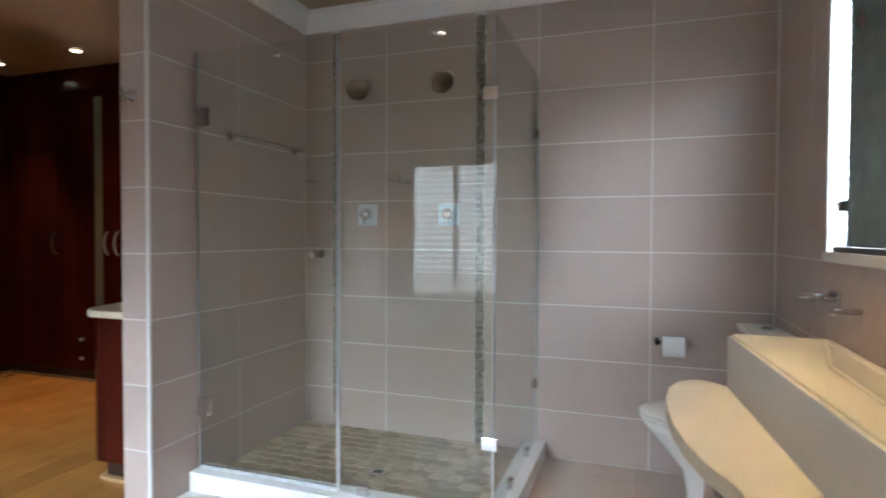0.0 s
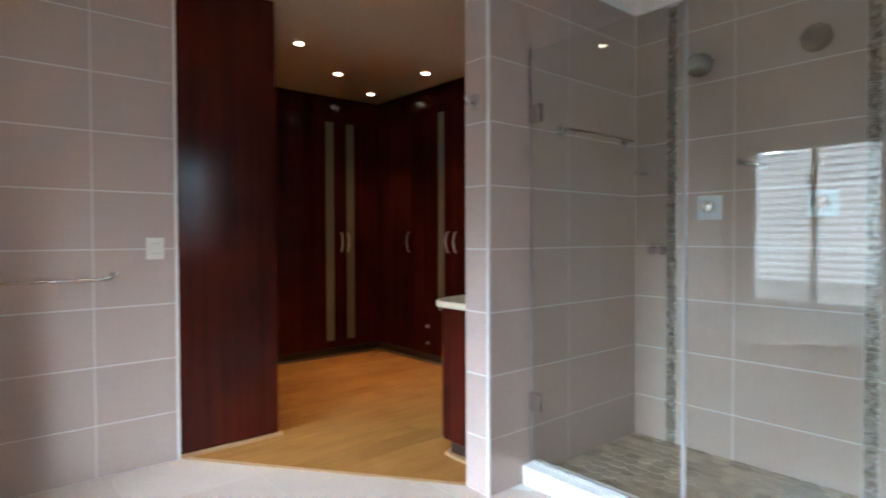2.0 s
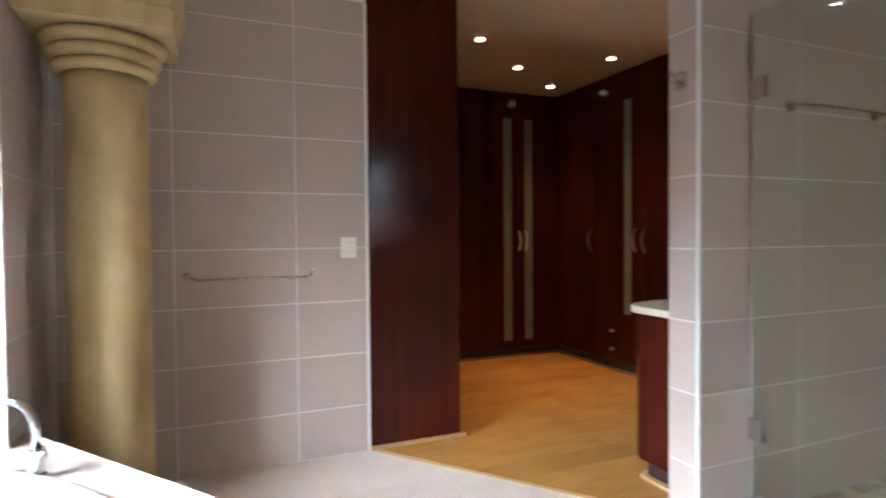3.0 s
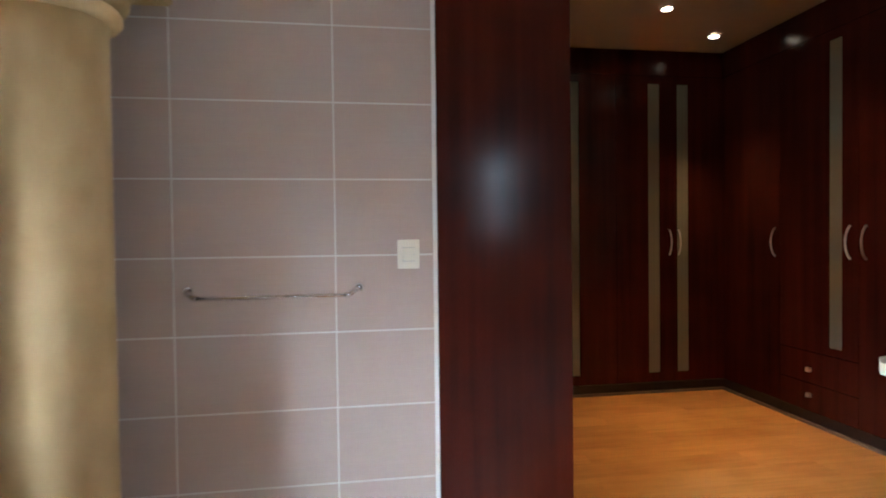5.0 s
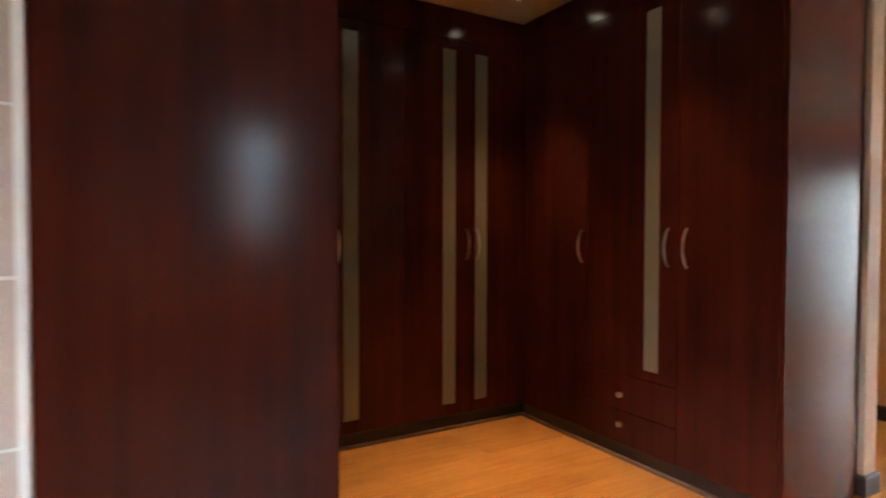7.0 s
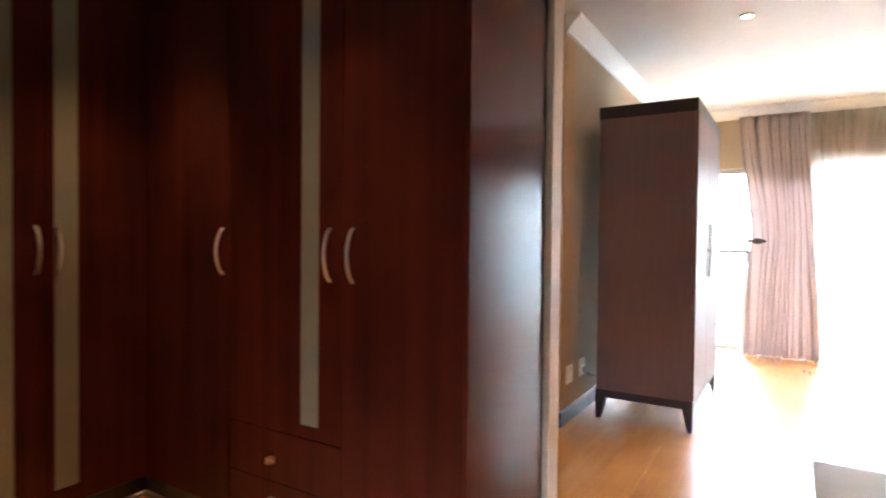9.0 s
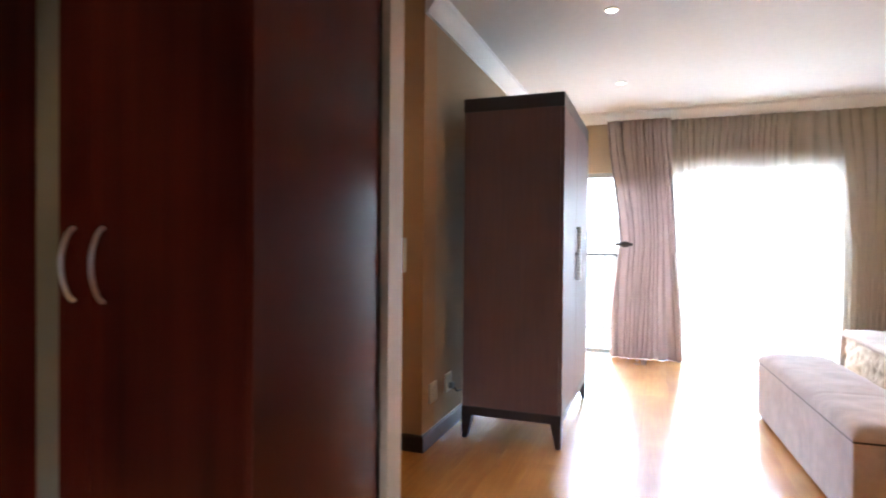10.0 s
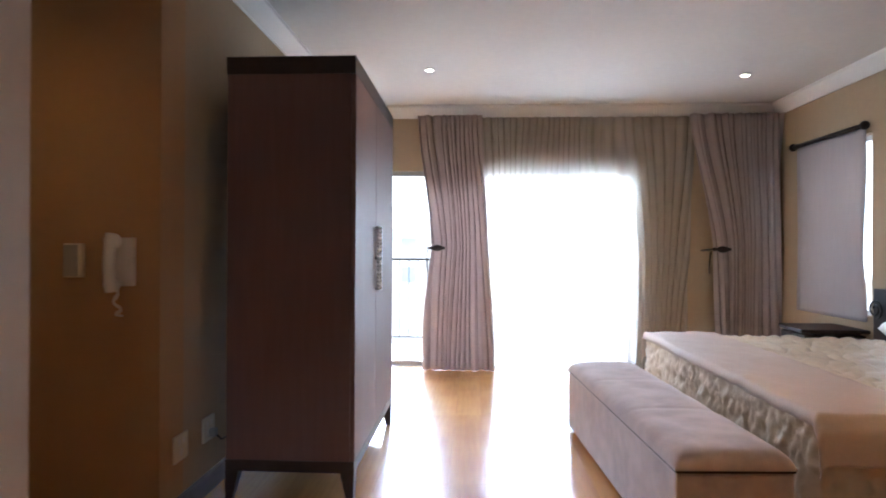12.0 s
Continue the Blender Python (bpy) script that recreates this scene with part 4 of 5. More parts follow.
part("cord", T([(-4.155 + 0.012 * math.sin(k * 1.1) + 0.02 * math.sin(math.pi * k / 24), YP - 0.04 + 0.012 * math.cos(k * 1.1), 1.045 - 0.105 * math.sin(math.pi * k / 24)) for k in range(25)], 0.0045, 6), WHITEPL, ic, "coiled white cord", smooth=True)
wbx = thing("thermostat", -4.35, YP, 1.175, "small ivory wall control box", "wall control")
part("body", B((-4.39, YP - 0.028, 1.10, -4.31, YP, 1.245), bevel=0.005), PLASTIC, wbx)
part("cover", B((-4.386, YP - 0.033, 1.106, -4.325, YP - 0.027, 1.239), bevel=0.002), SEAL, wbx, "grey front cover")
for y in (5.645, 5.92):
    so = thing("wall_socket", -3.98, y, 0.32, "ivory wall socket above the skirting", "socket", "wall sockets")
    part("plate", B((-3.98, y - 0.06, 0.26, -3.97, y + 0.06, 0.38), bevel=0.003), PLASTIC, so)
    for dy in (-0.02, 0.02):
        part("rocker", B((-3.971, y + dy - 0.008, 0.335, -3.966, y + dy + 0.008, 0.36), bevel=0.001), WHITEPL, so)
    part("outlet", LA([(0.018, 0), (0.018, 0.003)], pose(-3.971, y, 0.30, 0, 90), 16), WHITEPL, so)
pl = thing("plug", -3.97, 5.92, 0.30, "grey plug and black cable in the wall socket", "plug")
part("body", B((-3.968, 5.905, 0.28, -3.935, 5.945, 0.32), bevel=0.006), SEAL, pl)
part("cable", T([(-3.94, 5.93, 0.29), (-3.93, 5.97, 0.25), (-3.935, 6.05, 0.24), (-3.94, 6.2, 0.2)], 0.005, 6), IRON, pl, smooth=True)

# ---- armoire ----
AX0, AX1, AY0, AY1, AT = -3.845, -3.212, 5.815, 7.09, 2.155
ar = thing("armoire", (AX0 + AX1) / 2, (AY0 + AY1) / 2, 0, "tall taupe veneer armoire with dark top rail and tapered legs", "armoire")
part("body", B((AX0 + 0.004, AY0 + 0.004, 0.205, AX1 - 0.022, AY1 - 0.004, AT - 0.085), bevel=0.003), TAUPE, ar)
part("top_rail", B((AX0, AY0, AT - 0.085, AX1, AY1, AT), bevel=0.004), DARKWOOD, ar, "dark espresso top rail")
part("base_rail", B((AX0, AY0, 0.15, AX1, AY1, 0.205), bevel=0.004), DARKWOOD, ar, "dark espresso base rail")
for x, sx in ((AX0, 1), (AX1, -1)):
    for y, sy in ((AY0, 1), (AY1, -1)):
        bm = bmesh.new()
        lo = [bm.verts.new((x + sx * (0.004 + a * 0.030), y + sy * (0.004 + b * 0.030), 0)) for a, b in ((0, 0), (1, 0), (1, 1), (0, 1))]
        hi = [bm.verts.new((x + sx * a * 0.068, y + sy * b * 0.068, 0.155)) for a, b in ((0, 0), (1, 0), (1, 1), (0, 1))]
        bm.faces.new(lo), bm.faces.new(hi)
        for k in range(4):
            bm.faces.new((lo[k], lo[(k + 1) % 4], hi[(k + 1) % 4], hi[k]))
        bmesh.ops.recalc_face_normals(bm, faces=bm.faces)
        part("leg", bm, DARKWOOD, ar, "tapered dark leg")
ym = 6.40
for y0, y1, yh in ((AY0 + 0.004, ym - 0.002, ym - 0.035), (ym + 0.002, AY1 - 0.004, ym + 0.035)):
    d = part("door", B((AX1 - 0.021, y0, 0.208, AX1 + 0.001, y1, AT - 0.088), bevel=0.003), TAUPE, ar)
    beads = [(0.003, 0.988)]
    for k in range(17):
        zc = 1.00 + 0.022 * k
        beads += [(0.004, zc - 0.0105), (0.010, zc - 0.006), (0.012, zc), (0.010, zc + 0.006), (0.004, zc + 0.0105)]
    bm = LA(beads, Matrix.Translation((AX1 + 0.022, yh, 0)), 8)
    for z in (1.0, 1.35):
        tube(bm, [(AX1, yh, z), (AX1 + 0.022, yh, z)], 0.005, 6)
    part("handle", bm, STEEL, d, "beaded metal pull", smooth=True)
part("lock", T([(AX1 + 0.001, ym - 0.012, 1.175), (AX1 + 0.012, ym - 0.012, 1.175)], 0.01, 10), IRON, ar, "small dark lock")

# ---- balcony doors, balcony, distance ----
YW = 9.13
wd = structure("window_3", B((-3.78, YW - 0.03, 0.0, -0.99, YW + 0.05, 0.05), (-3.78, YW - 0.03, 2.0, -0.99, YW + 0.05, 2.05), (-3.78, YW - 0.03, 0.05, -3.735, YW + 0.05, 2.0), (-1.035, YW - 0.03, 0.05, -0.99, YW + 0.05, 2.0), (-2.90, YW - 0.02, 0.05, -2.83, YW + 0.04, 2.0), (-1.79, YW - 0.01, 0.05, -1.75, YW + 0.03, 2.0)), ALU, "grey aluminium sliding balcony doors")
for x0, x1 in ((-2.83, -1.79), (-1.75, -1.035)):
    part("pane", B((x0, YW + 0.008, 0.05, x1, YW + 0.013, 2.0)), PANE, wd).visible_shadow = False
structure("balcony", B((-4.6, 9.25, -0.15, 1.0, 10.6, -0.03)), PAVING, "pale paved balcony floor")
rl = thing("balcony_railing", -1.8, 10.45, -0.03, "dark iron balcony railing", "railing")
part("top_rail", B((-4.6, 10.43, 1.08, 1.0, 10.47, 1.11)), IRON, rl)
part("bottom_rail", B((-4.6, 10.44, 0.08, 1.0, 10.46, 0.10)), IRON, rl)
for k in range(5):
    part("post", B((-4.55 + 1.35 * k, 10.43, -0.03, -4.51 + 1.35 * k, 10.47, 1.08)), IRON, rl)
for k in range(1, 46):
    part("baluster", T([(-4.55 + 0.12 * k, 10.45, 0.10), (-4.55 + 0.12 * k, 10.45, 1.08)], 0.006, 6), IRON, rl)
house = thing("far_house", -14, 62, -3.2, "pale two-storey house in the distance", "house")
part("wall", B((-22, 58, -3.2, -6, 66, 3.2)), FACADE, house)
bm = bmesh.new()
rv = [bm.verts.new(p) for p in ((-22.5, 57.5, 3.2), (-5.5, 57.5, 3.2), (-5.5, 66.5, 3.2), (-22.5, 66.5, 3.2), (-19, 62, 5.6), (-9, 62, 5.6))]
for f in ((0, 1, 5, 4), (1, 2, 5), (2, 3, 4, 5), (3, 0, 4), (3, 2, 1, 0)):
    bm.faces.new([rv[k] for k in f])
part("roof", bm, PAVING, house)
for x in (-20, -16.5, -13, -9.5):
    for z in (-2.0, 0.8):
        part("window", B((x, 57.9, z, x + 1.4, 58.0, z + 1.5)), DARKGLASS, house)

# ---- curtains ----


def drape(name, top, waist, low, zs, folds, depth, y0, mat, label, seed, nx=160, nz=48):
    """A hanging cloth; each of top, waist, low is (left, right) at the heights zs."""
    rng = random.Random(seed)
    ph = [rng.uniform(0, 6.28) for _ in range(6)]
    bm = bmesh.new()
    grid = []
    for j in range(nz + 1):
        t = j / nz
        z = zs[0] + (zs[2] - zs[0]) * t
        if z > zs[1]:
            s = (zs[0] - z) / (zs[0] - zs[1])
            s2 = s * s * (3 - 2 * s) * 0.6 + s * 0.4
            l, r = (a + (b - a) * s2 for a, b in zip(top, waist))
            d = depth * (1 - 0.35 * s)
        else:
            s = (zs[1] - z) / (zs[1] - zs[2])
            s2 = 1 - (1 - s) ** 2
            l, r = (a + (b - a) * s2 for a, b in zip(waist, low))
            d = depth * (0.65 + 0.55 * s)
        row = []
        for i in range(nx + 1):
            u = i / nx
            w = u + 0.05 * math.sin(7 * u + 2.0 * t + ph[0]) + 0.012 * math.sin(19 * u + ph[1] - 3 * t)
            wave = math.sin(2 * math.pi * folds * w + ph[2]) + 0.75 * math.sin(2 * math.pi * folds * 0.53 * w + ph[3] + 1.4 * t) + 0.25 * math.sin(2 * math.pi * folds * 1.9 * w + ph[4] + 2 * t)
            x = l + (r - l) * u + 0.25 * d * math.cos(2 * math.pi * folds * w + ph[2])
            row.append(bm.verts.new((x, y0 + d * wave * 0.62, z)))
        grid.append(row)
    for a, b in zip(grid, grid[1:]):
        for i in range(nx):
            bm.faces.new((a[i], b[i], b[i + 1], a[i + 1]))
    c = thing(name, (low[0] + low[1]) / 2, y0, 0, label, "curtain", "bedroom curtains")
    ob = part("cloth", bm, mat, c, smooth=True)
    mod = ob.modifiers.new("thickness", "SOLIDIFY")
    mod.thickness = 0.0015
    return c


ZT = HR - 0.118
c1 = drape("curtain", (-3.22, -2.56), (-3.07, -2.48), (-3.155, -2.43), (ZT, 1.24, 0.003), 12, 0.042, 8.90, CURTAIN, "taupe floor-length curtain gathered by a dark holdback", 3, 260)
c2 = drape("curtain", (-0.49, 0.405), (-0.25, 0.405), (-0.24, 0.41), (ZT, 1.24, 0.003), 16, 0.042, 8.90, CURTAIN, "taupe floor-length corner curtain tied back beside the bed", 8, 320)
drape("sheer_curtain", (-2.60, -0.40), (-2.55, -0.45), (-2.55, -0.48), (ZT, 1.2, 0.015), 29, 0.024, 9.0, SHEER, "thin cream sheer curtain over the balcony doors", 5, 420, 24)
for x, cc in ((-3.0, c1), (-0.20, c2)):
    hb = thing("curtain_holdback", x, 8.84, 1.24, "dark turned wooden curtain holdback", "holdback", "curtain holdbacks")
    shade_smooth(part("finial", LA([(0.006, -0.10), (0.014, -0.09), (0.02, -0.07), (0.012, -0.055), (0.028, -0.03), (0.034, 0.0), (0.028, 0.035), (0.014, 0.06), (0.018, 0.07), (0.006, 0.085)], pose(x - 0.01, 8.80, 1.24, 0, 90), 16), DARKWOOD, hb))
    part("stem", T([(x - 0.10, 8.80, 1.24), (x - 0.105, 8.86, 1.235), (x - 0.11, 9.05, 1.23)], 0.008), IRON, hb, smooth=True)
    part("strap", T([(x - 0.105, 8.84, 1.22), (x - 0.115, 8.85, 1.10), (x - 0.11, 8.86, 1.0)], 0.006, 6), DARKWOOD, hb, smooth=True)

# ---- blind and window on the east wall ----
we = structure("window_4", B((0.50, 7.67, 0.72, 0.56, 7.70, 2.15), (0.50, 8.56, 0.72, 0.56, 8.60, 2.15), (0.50, 7.70, 0.72, 0.56, 8.56, 0.76), (0.50, 7.70, 2.11, 0.56, 8.56, 2.15), (0.50, 8.15, 0.76, 0.56, 8.19, 2.11)), TRIM, "white framed bedroom window behind the blind")
part("pane", B((0.528, 7.70, 0.76, 0.532, 8.15, 2.11)), PANE, we).visible_shadow = False
part("pane", B((0.528, 8.19, 0.76, 0.532, 8.56, 2.11)), PANE, we).visible_shadow = False
rb = thing("roller_blind", 0.39, 8.17, 0.6, "grey cloth blind hanging from a dark wooden pole", "blind")
bm = bmesh.new()
rows = []
for j in range(41):
    z = 2.20 - 1.52 * j / 40
    edge = 7.685 + 0.012 * math.sin(z * 6) + 0.014 * max(0, 1 - abs(z - 1.15) * 4)
    rows.append([bm.verts.new((0.395 + 0.006 * math.sin(3 * z + 4 * i / 12) + 0.004 * math.sin(9 * i / 12), edge + (8.615 - edge) * i / 12, z)) for i in range(13)])
for a, b in zip(rows, rows[1:]):
    for i in range(12):
        bm.faces.new((a[i], b[i], b[i + 1], a[i + 1]))
ob = part("cloth", bm, BLIND, rb, smooth=True)
ob.modifiers.new("thickness", "SOLIDIFY").thickness = 0.002
part("pole", T([(0.375, 7.69, 2.205), (0.375, 8.64, 2.205)], 0.019, 16), DARKWOOD, rb, "dark wooden pole", smooth=True)
for y in (7.675, 8.655):
    shade_smooth(part("finial", LA([(0.02, -0.02), (0.033, -0.012), (0.036, 0), (0.033, 0.012), (0.02, 0.02)], pose(0.375, y, 2.205, 90), 16), DARKWOOD, rb))
for y in (7.80, 8.55):
    part("bracket", B((0.37, y - 0.012, 2.19, 0.43, y + 0.012, 2.22)), DARKWOOD, rb)

# ---- nightstand ----
ns = thing("nightstand", 0.15, 7.84, 0, "dark wooden nightstand with a slatted curved front", "nightstand")
part("top", prism(bmesh.new(), [(-0.10, 7.66), (0.40, 7.64), (0.40, 8.08), (-0.06, 8.06), (-0.11, 7.88)], 0.595, 0.62, 0.006), DARKWOOD, ns)
for k in range(7):
    z = 0.10 + 0.069 * k
    o = 0.008 * k
    part("slat", prism(bmesh.new(), [(-0.02 - o, 7.69 - o * 0.3), (0.39, 7.67), (0.39, 8.05), (0.0 - o, 8.03 + o * 0.3), (-0.03 - o, 7.87)], z, z + 0.060, 0.008), DARKWOOD, ns)
part("core", B((0.03, 7.72, 0.0, 0.38, 8.0, 0.594)), DARKWOOD, ns)

# ---- bed ----
BX0, BX1, BY0, BY1, BZ = -1.305, 0.36, 5.42, 7.56, 0.575
bed = thing("bed", -0.5, 6.5, 0, "large bed with champagne quilt and a beige throw over its foot", "bed")


def crinkle(x, y, z, s=9.0):
    return noise.noise(Vector((x * s, y * s, z * s))) + 0.6 * noise.noise(Vector((x * s * 2.3, y * s * 2.3, z * s * 2.3 + 5)))


def sheet(f, nu, nv):
    bm = bmesh.new()
    g = [[bm.verts.new(f(i / nu, j / nv)) for i in range(nu + 1)] for j in range(nv + 1)]
    for a, b in zip(g, g[1:]):
        for i in range(nu):
            bm.faces.new((a[i], a[i + 1], b[i + 1], b[i]))
    return bm


part("base", B((BX0 + 0.07, BY0 + 0.07, 0.10, BX1, BY1 - 0.07, 0.30), bevel=0.01), DARKWOOD, bed)
for x, y in ((BX0 + 0.15, BY0 + 0.15), (BX0 + 0.15, BY1 - 0.15), (BX1 - 0.1, BY0 + 0.15), (BX1 - 0.1, BY1 - 0.15)):
    part("leg", LA([(0.03, 0), (0.035, 0.10)], Matrix.Translation((x, y, 0)), 12), DARKWOOD, bed)
part("mattress", B((BX0 + 0.05, BY0 + 0.05, 0.30, BX1, BY1 - 0.05, BZ - 0.03), bevel=0.04), LINEN, bed)


def skirt(u, v):
    """Gathered satin side running round the foot and both long sides."""
    lens = (BX1 - BX0, BY1 - BY0, BX1 - BX0)
    s = u * sum(lens)
    if s < lens[0]:
        x, y, nx, ny = BX1 - s, BY0, 0, -1
    elif s < lens[0] + lens[1]:
        x, y, nx, ny = BX0, BY0 + s - lens[0], -1, 0
    else:
        x, y, nx, ny = BX0 + s - lens[0] - lens[1], BY1, 0, 1
    z = BZ - 0.012 - v * (BZ - 0.06)
    d = 0.017 * crinkle(s * 1.4, 0, z * 1.1, 15) + 0.004 * math.sin(s * 40 + 2 * math.sin(z * 9)) * v + (0.035 if nx else 0.115 * v) * v + 0.006
    return (x + nx * d, y + ny * d, z)


part("valance", sheet(skirt, 460, 34), SATIN, bed, "gathered champagne satin side", smooth=True)


def puffs(u, v):
    x, y = BX0 + 0.42 + (BX1 - BX0 - 0.42) * u, BY0 - 0.01 + (BY1 - BY0 + 0.02) * v
    ds, _ = noise.voronoi(Vector((x * 9.5 + 0.35 * noise.noise(Vector((x * 6, y * 6, 0))), y * 7.5, 0)), distance_metric="DISTANCE")
    h = 0.042 * min(1.0, (ds[1] - ds[0]) * 1.6) ** 0.5
    edge = min(v, 1 - v) * (BY1 - BY0)
    return (x, y, BZ - 0.012 + h * 0.75 - 0.03 * max(0, 1 - edge / 0.05) ** 2 + 0.008 * noise.noise(Vector((x * 3, y * 3, 1))))


part("quilt", sheet(puffs, 170, 210), SATIN, bed, "puffy shell-stitched champagne quilt", smooth=True)


def throw(u, v):
    """Throw across the foot: over the top and down both long sides."""
    x = BX0 - 0.030 + 0.56 * max(u - 0.07, 0) + 0.018 * min(u / 0.07, 1)
    fall = 0.05 * max(0, 1 - u / 0.07) ** 1.5
    L = BY1 - BY0 + 0.06
    drop = 0.20
    s = v * (L + 2 * drop) - drop
    wob = 0.012 * noise.noise(Vector((x * 5, s * 4, 3)))
    top = BZ + 0.026 - fall + 0.006 * noise.noise(Vector((x * 9, s * 9, 0)))
    if s < 0:
        k = max(s, -0.06) / 0.06
        return (x + 0.10 * s * (u - 0.3), BY0 - 0.035 + 0.028 * k + 0.03 * s + wob + 0.01 * math.sin(x * 24) * -s * 3, top + s * 0.96)
    if s > L:
        e = s - L
        return (x, BY1 + 0.035 + wob + 0.03 * e, top - e * 0.96)
    return (x, BY0 - 0.035 + s, top + wob * 0.5)


ob = part("throw", sheet(throw, 36, 220), THROW, bed, "smooth beige throw", smooth=True)
ob.modifiers.new("thickness", "SOLIDIFY").thickness = 0.006
part("headboard", B((BX1 + 0.005, BY0, 0.0, BX1 + 0.06, BY1, 0.95), bevel=0.01), DARKWOOD, bed, "dark headboard")
part("scroll", T([(BX1 - 0.02 + 0.0, 7.50 + (0.02 + 0.008 * k / 3) * math.cos(k * 0.5), 0.80 + (0.02 + 0.008 * k / 3) * math.sin(k * 0.5)) for k in range(22)], 0.007, 8), IRON, bed, "dark iron scroll", smooth=True)
for y in (5.90, 6.84):
    pw = thing("pillow", 0.245, y, BZ, "white pillow leaning at the head of the bed", "pillow", "bed pillows")

    def cushion(u, v, side):
        a, b = u * 2 - 1, v * 2 - 1
        t = 0.085 * ((1 - a ** 4) * (1 - b ** 4)) ** 0.5 * side
        return (0.245 + 0.105 * a, y + 0.36 * b * (1 - 0.05 * a * a), BZ + 0.125 + t + 0.012 * noise.noise(Vector((a * 3, b * 3, y))))

    bm = sheet(lambda u, v: cushion(u, v, 1), 24, 30)
    b2 = sheet(lambda u, v: cushion(u, v, -1), 24, 30)
    tmp = bpy.data.meshes.new("under")
    b2.to_mesh(tmp)
    b2.free()
    bm.from_mesh(tmp)
    bmesh.ops.remove_doubles(bm, verts=bm.verts, dist=0.0005)
    bmesh.ops.recalc_face_normals(bm, faces=bm.faces)
    part("cover", bm, LINEN, pw, smooth=True)

# ---- ottoman ----
OX0, OX1, OY0, OY1 = -1.937, -1.477, 5.30, 7.09
ot = thing("ottoman_bench", -1.71, 6.15, 0, "long taupe suede storage bench at the foot of the bed", "ottoman")
part("body", B((OX0 + 0.006, OY0 + 0.006, 0.02, OX1 - 0.006, OY1 - 0.006, 0.396), bevel=0.012), SUEDE, ot)
for x in (OX0 + 0.05, OX1 - 0.05):
    for y in (OY0 + 0.05, OY1 - 0.05):
        part("foot", LA([(0.02, 0), (0.025, 0.022)], Matrix.Translation((x, y, 0)), 10), DARKWOOD, ot)


def lid(u, v):
    a, b = u * 2 - 1, v * 2 - 1
    x, y = OX0 + (OX1 - OX0) * u, OY0 + (OY1 - OY0) * v
    puff = ((1 - abs(a) ** 8) * (1 - abs(b) ** 28)) ** 0.5
    seam = sum(math.exp(-((v - c) * (OY1 - OY0) / 0.018) ** 2) for c in (1 / 3, 2 / 3))
    return (x, y, 0.415 + 0.052 * puff + 0.010 * (1 - a * a) - 0.005 * seam * puff + 0.005 * noise.noise(Vector((x * 6, y * 6, 0))))


bm = sheet(lid, 36, 110)
es = [e for e in bm.edges if e.is_boundary]
ret = bmesh.ops.extrude_edge_only(bm, edges=es)
for v in ret["geom"]:
    if isinstance(v, bmesh.types.BMVert):
        v.co.z = 0.403
bmesh.ops.recalc_face_normals(bm, faces=bm.faces)
shade_smooth(part("lid", bm, SUEDE, ot, "padded suede lid with seams"), 60)
part("piping", sweep(bmesh.new(), [(OX0 + 0.004, OY0 + 0.004), (OX1 - 0.004, OY0 + 0.004), (OX1 - 0.004, OY1 - 0.004), (OX0 + 0.004, OY1 - 0.004)], [(0, 0.393), (0, 0.404), (0.03, 0.404), (0.03, 0.393)], True), DARKWOOD, ot, "dark joint under the lid")

ot.rotation_euler.z = radians(3.2)   # the bench stands slightly askew

# ---- pieces: wall tiles, floor tiles, stones, planks ----
TILES = {}


def tile_mesh(w, h):
    key = (round(w, 3), round(h, 3))
    if key not in TILES:
        a, b, i, t = w / 2 - 0.0024, h / 2 - 0.0024, 0.001, T6
        vs = [(-a, 0, -b), (a, 0, -b), (a, 0, b), (-a, 0, b), (-a + i, -t, -b + i), (a - i, -t, -b + i), (a - i, -t, b - i), (-a + i, -t, b - i)]
        fs = [(4, 5, 6, 7), (0, 1, 5, 4), (1, 2, 6, 5), (2, 3, 7, 6), (3, 0, 4, 7)]
        me = bpy.data.meshes.new("tile")
        me.from_pydata(vs, [], fs)
        me.materials.append(TILE)
        TILES[key] = me
    return TILES[key]


ROWS = [0.0, 0.27, 0.57, 0.87, 1.17, 1.47, 1.77, 2.07, 2.37, HB]


def tile_wall(parent, facing, plane, joints, rows=ROWS, skip=lambda u0, u1, z0, z1: False):
    """Tiles on a wall; facing is -y, +x, +y or -x, joints run along the other axis."""
    rz = {"-y": 0, "+x": 90, "+y": 180, "-x": -90}[facing]
    back = plane + (T6 if facing[0] == "-" else -T6)
    joints = sorted(joints)
    for u0, u1 in zip(joints, joints[1:]):
        for z0, z1 in zip(rows, rows[1:]):
            if u1 - u0 < 0.02 or skip(u0, u1, z0, z1):
                continue
            ob = new("tile", tile_mesh(u1 - u0, z1 - z0))
            ob.parent = parent
            uc = (u0 + u1) / 2
            ob.matrix_basis = pose(*((uc, back) if facing[1] == "y" else (back, uc)), (z0 + z1) / 2, 0, 0, rz)


S1, S2 = (-1.797, -1.740), (-0.845, -0.788)
tile_wall(wall_back, "-y", YB, [-2.0, S1[0], S1[1], -1.42, S2[0], S2[1], -0.476, 0.127, XR], skip=lambda u0, u1, z0, z1: u1 - u0 < 0.06)
tile_wall(wall_shower, "+x", XM, [1.86, 2.463, 3.066, YB])
tile_wall(wall_shower, "-y", 1.86, [-2.167, -2.0])
tile_wall(wall_towel, "+x", XT, [0.885, 0.485, -0.118, -0.625])
tile_wall(wall_column, "+y", -0.625, [-3.45, -3.303, -2.70])
tile_wall(wall_alcove_side, "+x", -2.70, [-0.625, -1.228, -1.75], ROWS[2:])
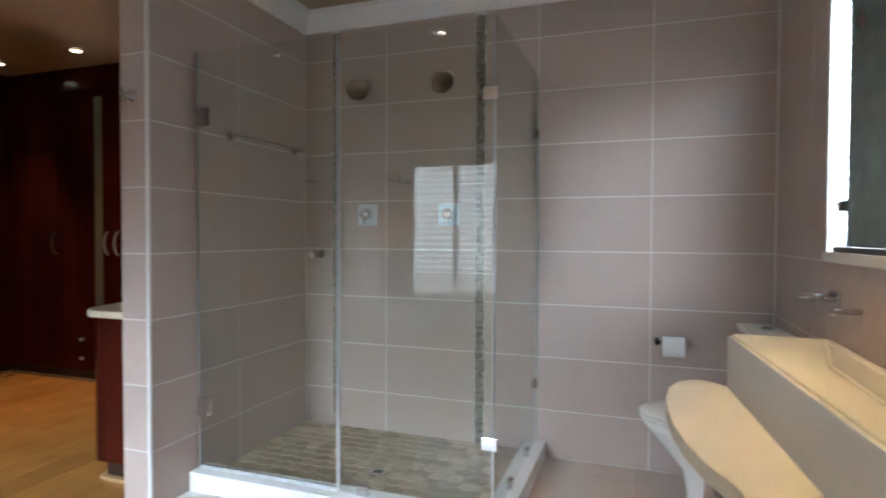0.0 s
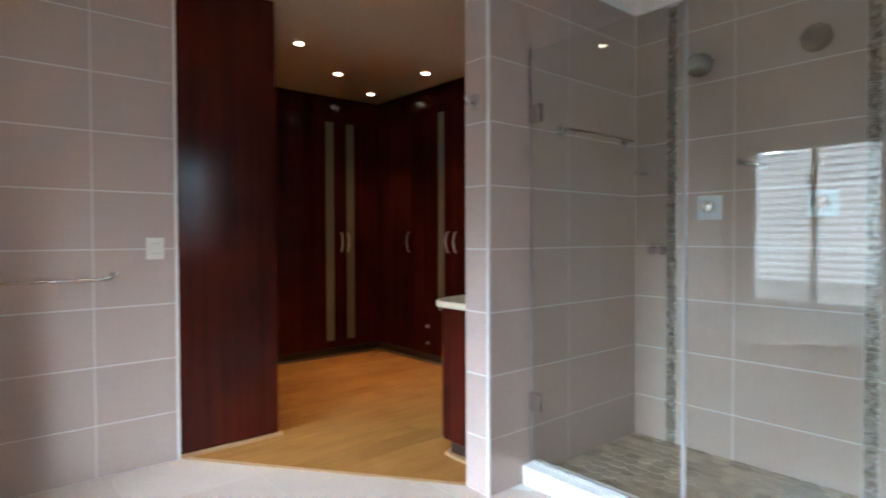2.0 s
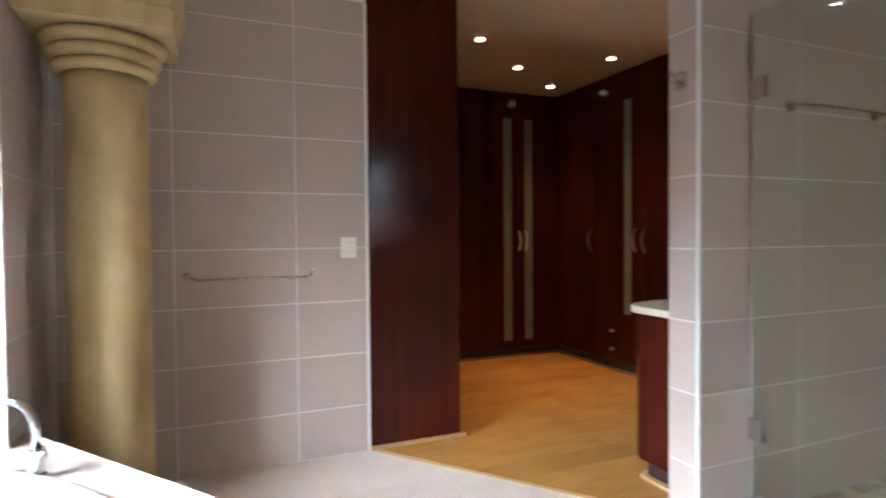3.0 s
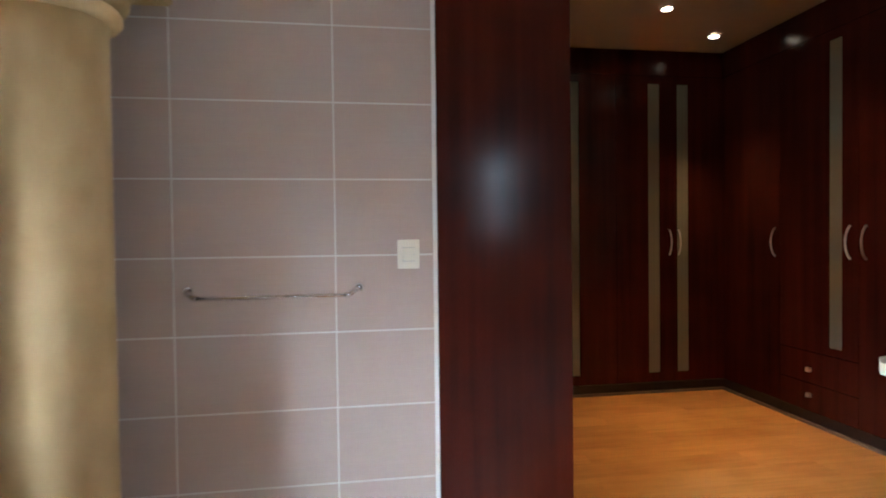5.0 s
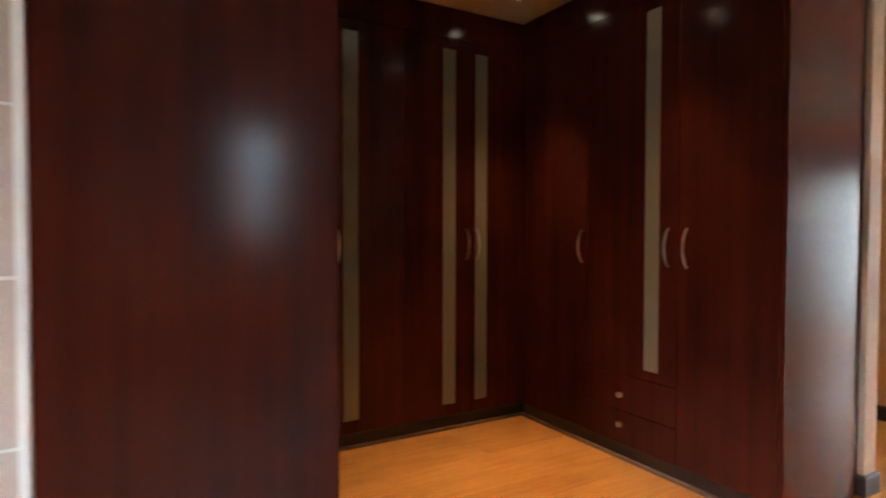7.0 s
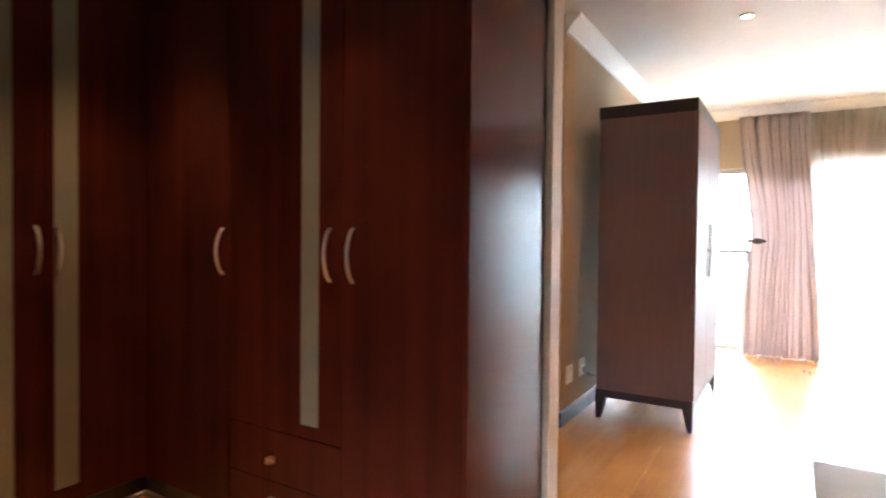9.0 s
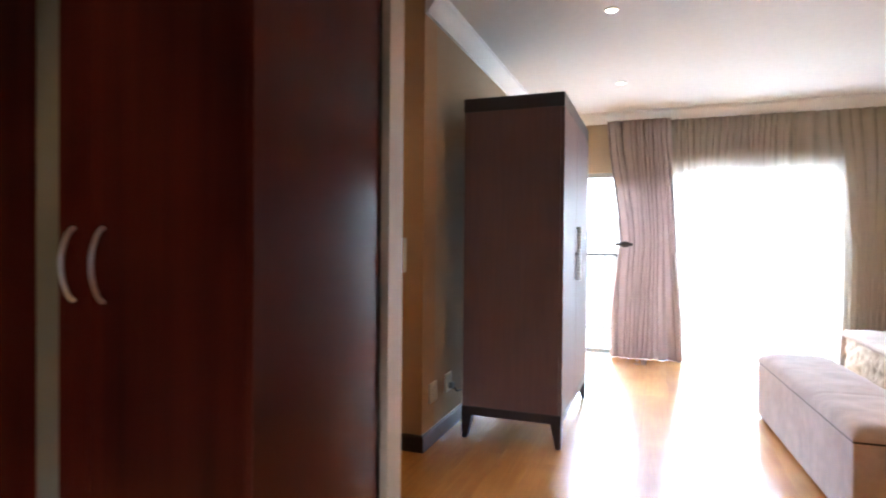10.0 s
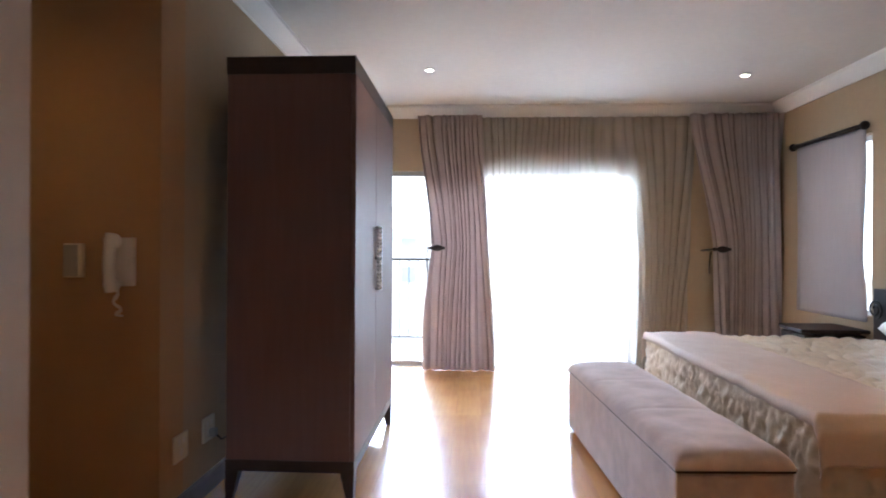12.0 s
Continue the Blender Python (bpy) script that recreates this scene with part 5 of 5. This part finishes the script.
tile_wall(wall_alcove_window, "+y", -1.744, [-2.70, -2.45, -1.93, -1.41, -0.90], ROWS[2:], lambda u0, u1, z0, z1: u0 > -2.5 and u1 < -1.4 and z0 < 2.0)
tile_wall(wall_vanity, "-x", XR, [YB, 2.507, 2.30, 1.904, 1.301, 1.03, 0.698, 0.095, -0.508, -0.70], ROWS[:5] + [2.315, 2.37, HB], lambda u0, u1, z0, z1: 1.0 < u0 and u1 < 2.31 and z0 > 1.1 and z1 < 2.32)

# pebble strips in the shower
for s0, s1 in (S1, S2):
    rng = random.Random(int(s0 * -1000))
    bm = bmesh.new()
    z = 0.03
    while z < HB - 0.13:
        x = s0 + 0.002
        while x < s1 - 0.006:
            wdt, hgt = rng.uniform(0.010, 0.019), rng.uniform(0.009, 0.016)
            box(bm, x, YB - rng.uniform(0.002, 0.006), z, min(x + wdt - 0.002, s1), YB + T6, z + hgt)
            x += wdt
        z += 0.0135
    ob = structure("pebble_strip", bm, STRIP, "vertical strip of brown pebble mosaic")
    ob["kind"] = "stuff"

# stone shower floor
rng = random.Random(11)
y = 2.218
stone_cache = []
for k in range(8):
    bm = bmesh.new()
    n = 8
    lo, hi = [], []
    for a in range(n):
        an = 2 * math.pi * (a + 0.5) / n
        r = 0.56 * rng.uniform(0.94, 1.03)
        px, py = max(-0.485, min(0.485, r * math.cos(an))), max(-0.485, min(0.485, r * math.sin(an)))
        lo.append(bm.verts.new((px, py, 0)))
        hi.append(bm.verts.new((px * 0.96, py * 0.96, rng.uniform(0.85, 1.1))))
    bm.faces.new(hi)
    for a in range(n):
        bm.faces.new((lo[a], lo[(a + 1) % n], hi[(a + 1) % n], hi[a]))
    bmesh.ops.recalc_face_normals(bm, faces=bm.faces)
    me = bpy.data.meshes.new("stone")
    bm.to_mesh(me)
    bm.free()
    me.materials.append(PEBBLE)
    stone_cache.append(me)
while y < YB - 0.02:
    h = min(rng.uniform(0.055, 0.085), YB - y)
    x = XM + 0.002
    while x < XG - 0.065:
        wdt = min(rng.uniform(0.06, 0.115), XG - 0.061 - x)
        st = new("stone", rng.choice(stone_cache))
        st.parent = tray
        st.matrix_basis = Matrix.Translation((x + wdt / 2, y + h / 2, 0.0262)) @ Matrix.Diagonal((wdt, h, rng.uniform(0.004, 0.0055), 1))
        x += wdt
    y += h


def clip(poly, p, n):
    """Keeps the part of a convex outline on the side of p to which n points."""
    out = []
    for a, b in zip(poly, poly[1:] + poly[:1]):
        da, db = (Vector(a) - p).dot(n), (Vector(b) - p).dot(n)
        if da >= 0:
            out.append(a)
        if da * db < 0:
            t = da / (da - db)
            out.append((a[0] + (b[0] - a[0]) * t, a[1] + (b[1] - a[1]) * t))
    return out


FLAT = {}


def floor_piece(name, rect, parent, mat, cuts=(), thick=0.008, gap=0.0008, lift=0.0):
    x0, y0, x1, y1 = rect
    poly = [(x0 + gap, y0 + gap), (x1 - gap, y0 + gap), (x1 - gap, y1 - gap), (x0 + gap, y1 - gap)]
    for p, n in cuts:
        poly = clip(poly, p, n)
        if len(poly) < 3:
            return
    whole = not cuts or len(poly) == 4 and abs(poly[0][0] - x0 - gap) < 1e-6 and abs(poly[2][0] - x1 + gap) < 1e-6 and abs(poly[2][1] - y1 + gap) < 1e-6 and abs(poly[0][1] - y0 - gap) < 1e-6
    cx, cy = (x0 + x1) / 2, (y0 + y1) / 2
    key = (name, round(x1 - x0, 4), round(y1 - y0, 4))
    me = FLAT.get(key) if whole else None
    if me is None:
        pts = [(x - cx, y - cy) for x, y in poly]
        n = len(pts)
        mx, my = sum(p[0] for p in pts) / n, sum(p[1] for p in pts) / n
        e = 0.0002
        inn = [(x - math.copysign(min(e, abs(x - mx)), x - mx), y - math.copysign(min(e, abs(y - my)), y - my)) for x, y in pts]
        vs = [(x, y, -thick) for x, y in pts] + [(x, y, -e) for x, y in pts] + [(x, y, 0) for x, y in inn]
        fs = [tuple(range(2 * n, 3 * n))]
        for lv in (0, n):
            fs += [(lv + k, lv + (k + 1) % n, lv + n + (k + 1) % n, lv + n + k) for k in range(n)]
        me = bpy.data.meshes.new(name)
        me.from_pydata(vs, [], fs)
        me.materials.append(mat)
        if whole:
            FLAT[key] = me
    ob = new(name, me)
    ob.parent = parent
    ob.location = (cx, cy, lift)


# bathroom floor tiles stop at the threshold
for i in range(-1, 7):
    for j in range(-5, 5):
        x0, y0 = -2.95 + 0.6 * (i - 1), 0.54 + 0.6 * j
        if x0 > XR or y0 > YB:
            continue
        cuts = [(TH0, -tn), (Vector((XT, 0)), Vector((1, 0))), (Vector((XR, 0)), Vector((-1, 0))), (Vector((0, YB)), Vector((0, -1))), (Vector((0, -1.75)), Vector((0, 1)))]
        floor_piece("tile", (x0, y0, x0 + 0.6, y0 + 0.6), floor_bath, FLOOR_TILE, cuts, 0.006, 0.0018)

# laminate planks run from the dressing room into the bedroom
rng = random.Random(4)
PW, PLEN = 0.19, 1.25
x = -6.0
while x < 0.43:
    y = 0.85 - rng.uniform(0, PLEN)
    while y < 9.1:
        x1, y1 = x + PW, y + PLEN
        inside = (y1 > 4.15 and x1 > -4.05) or (4.15 < y1 and y < 5.5) or (x1 > -5.4 and x < -2.1 and y < 4.2 and y1 > 0.9)
        if x > -2.25:
            inside = y1 > YB + 0.3
        if inside:
            cuts = [(TH0, tn), (Vector((0, 9.06)), Vector((0, -1))), (Vector((0.43, 0)), Vector((-1, 0)))]
            if x > -2.25:
                cuts.append((Vector((0, YB + 0.3)), Vector((0, 1))))
            floor_piece("plank", (x, y, x1, y1), floor_dressing if y1 < 4.3 else floor_bedroom, OAK, cuts, 0.010, 0.0002)
        y = y1
    x += PW
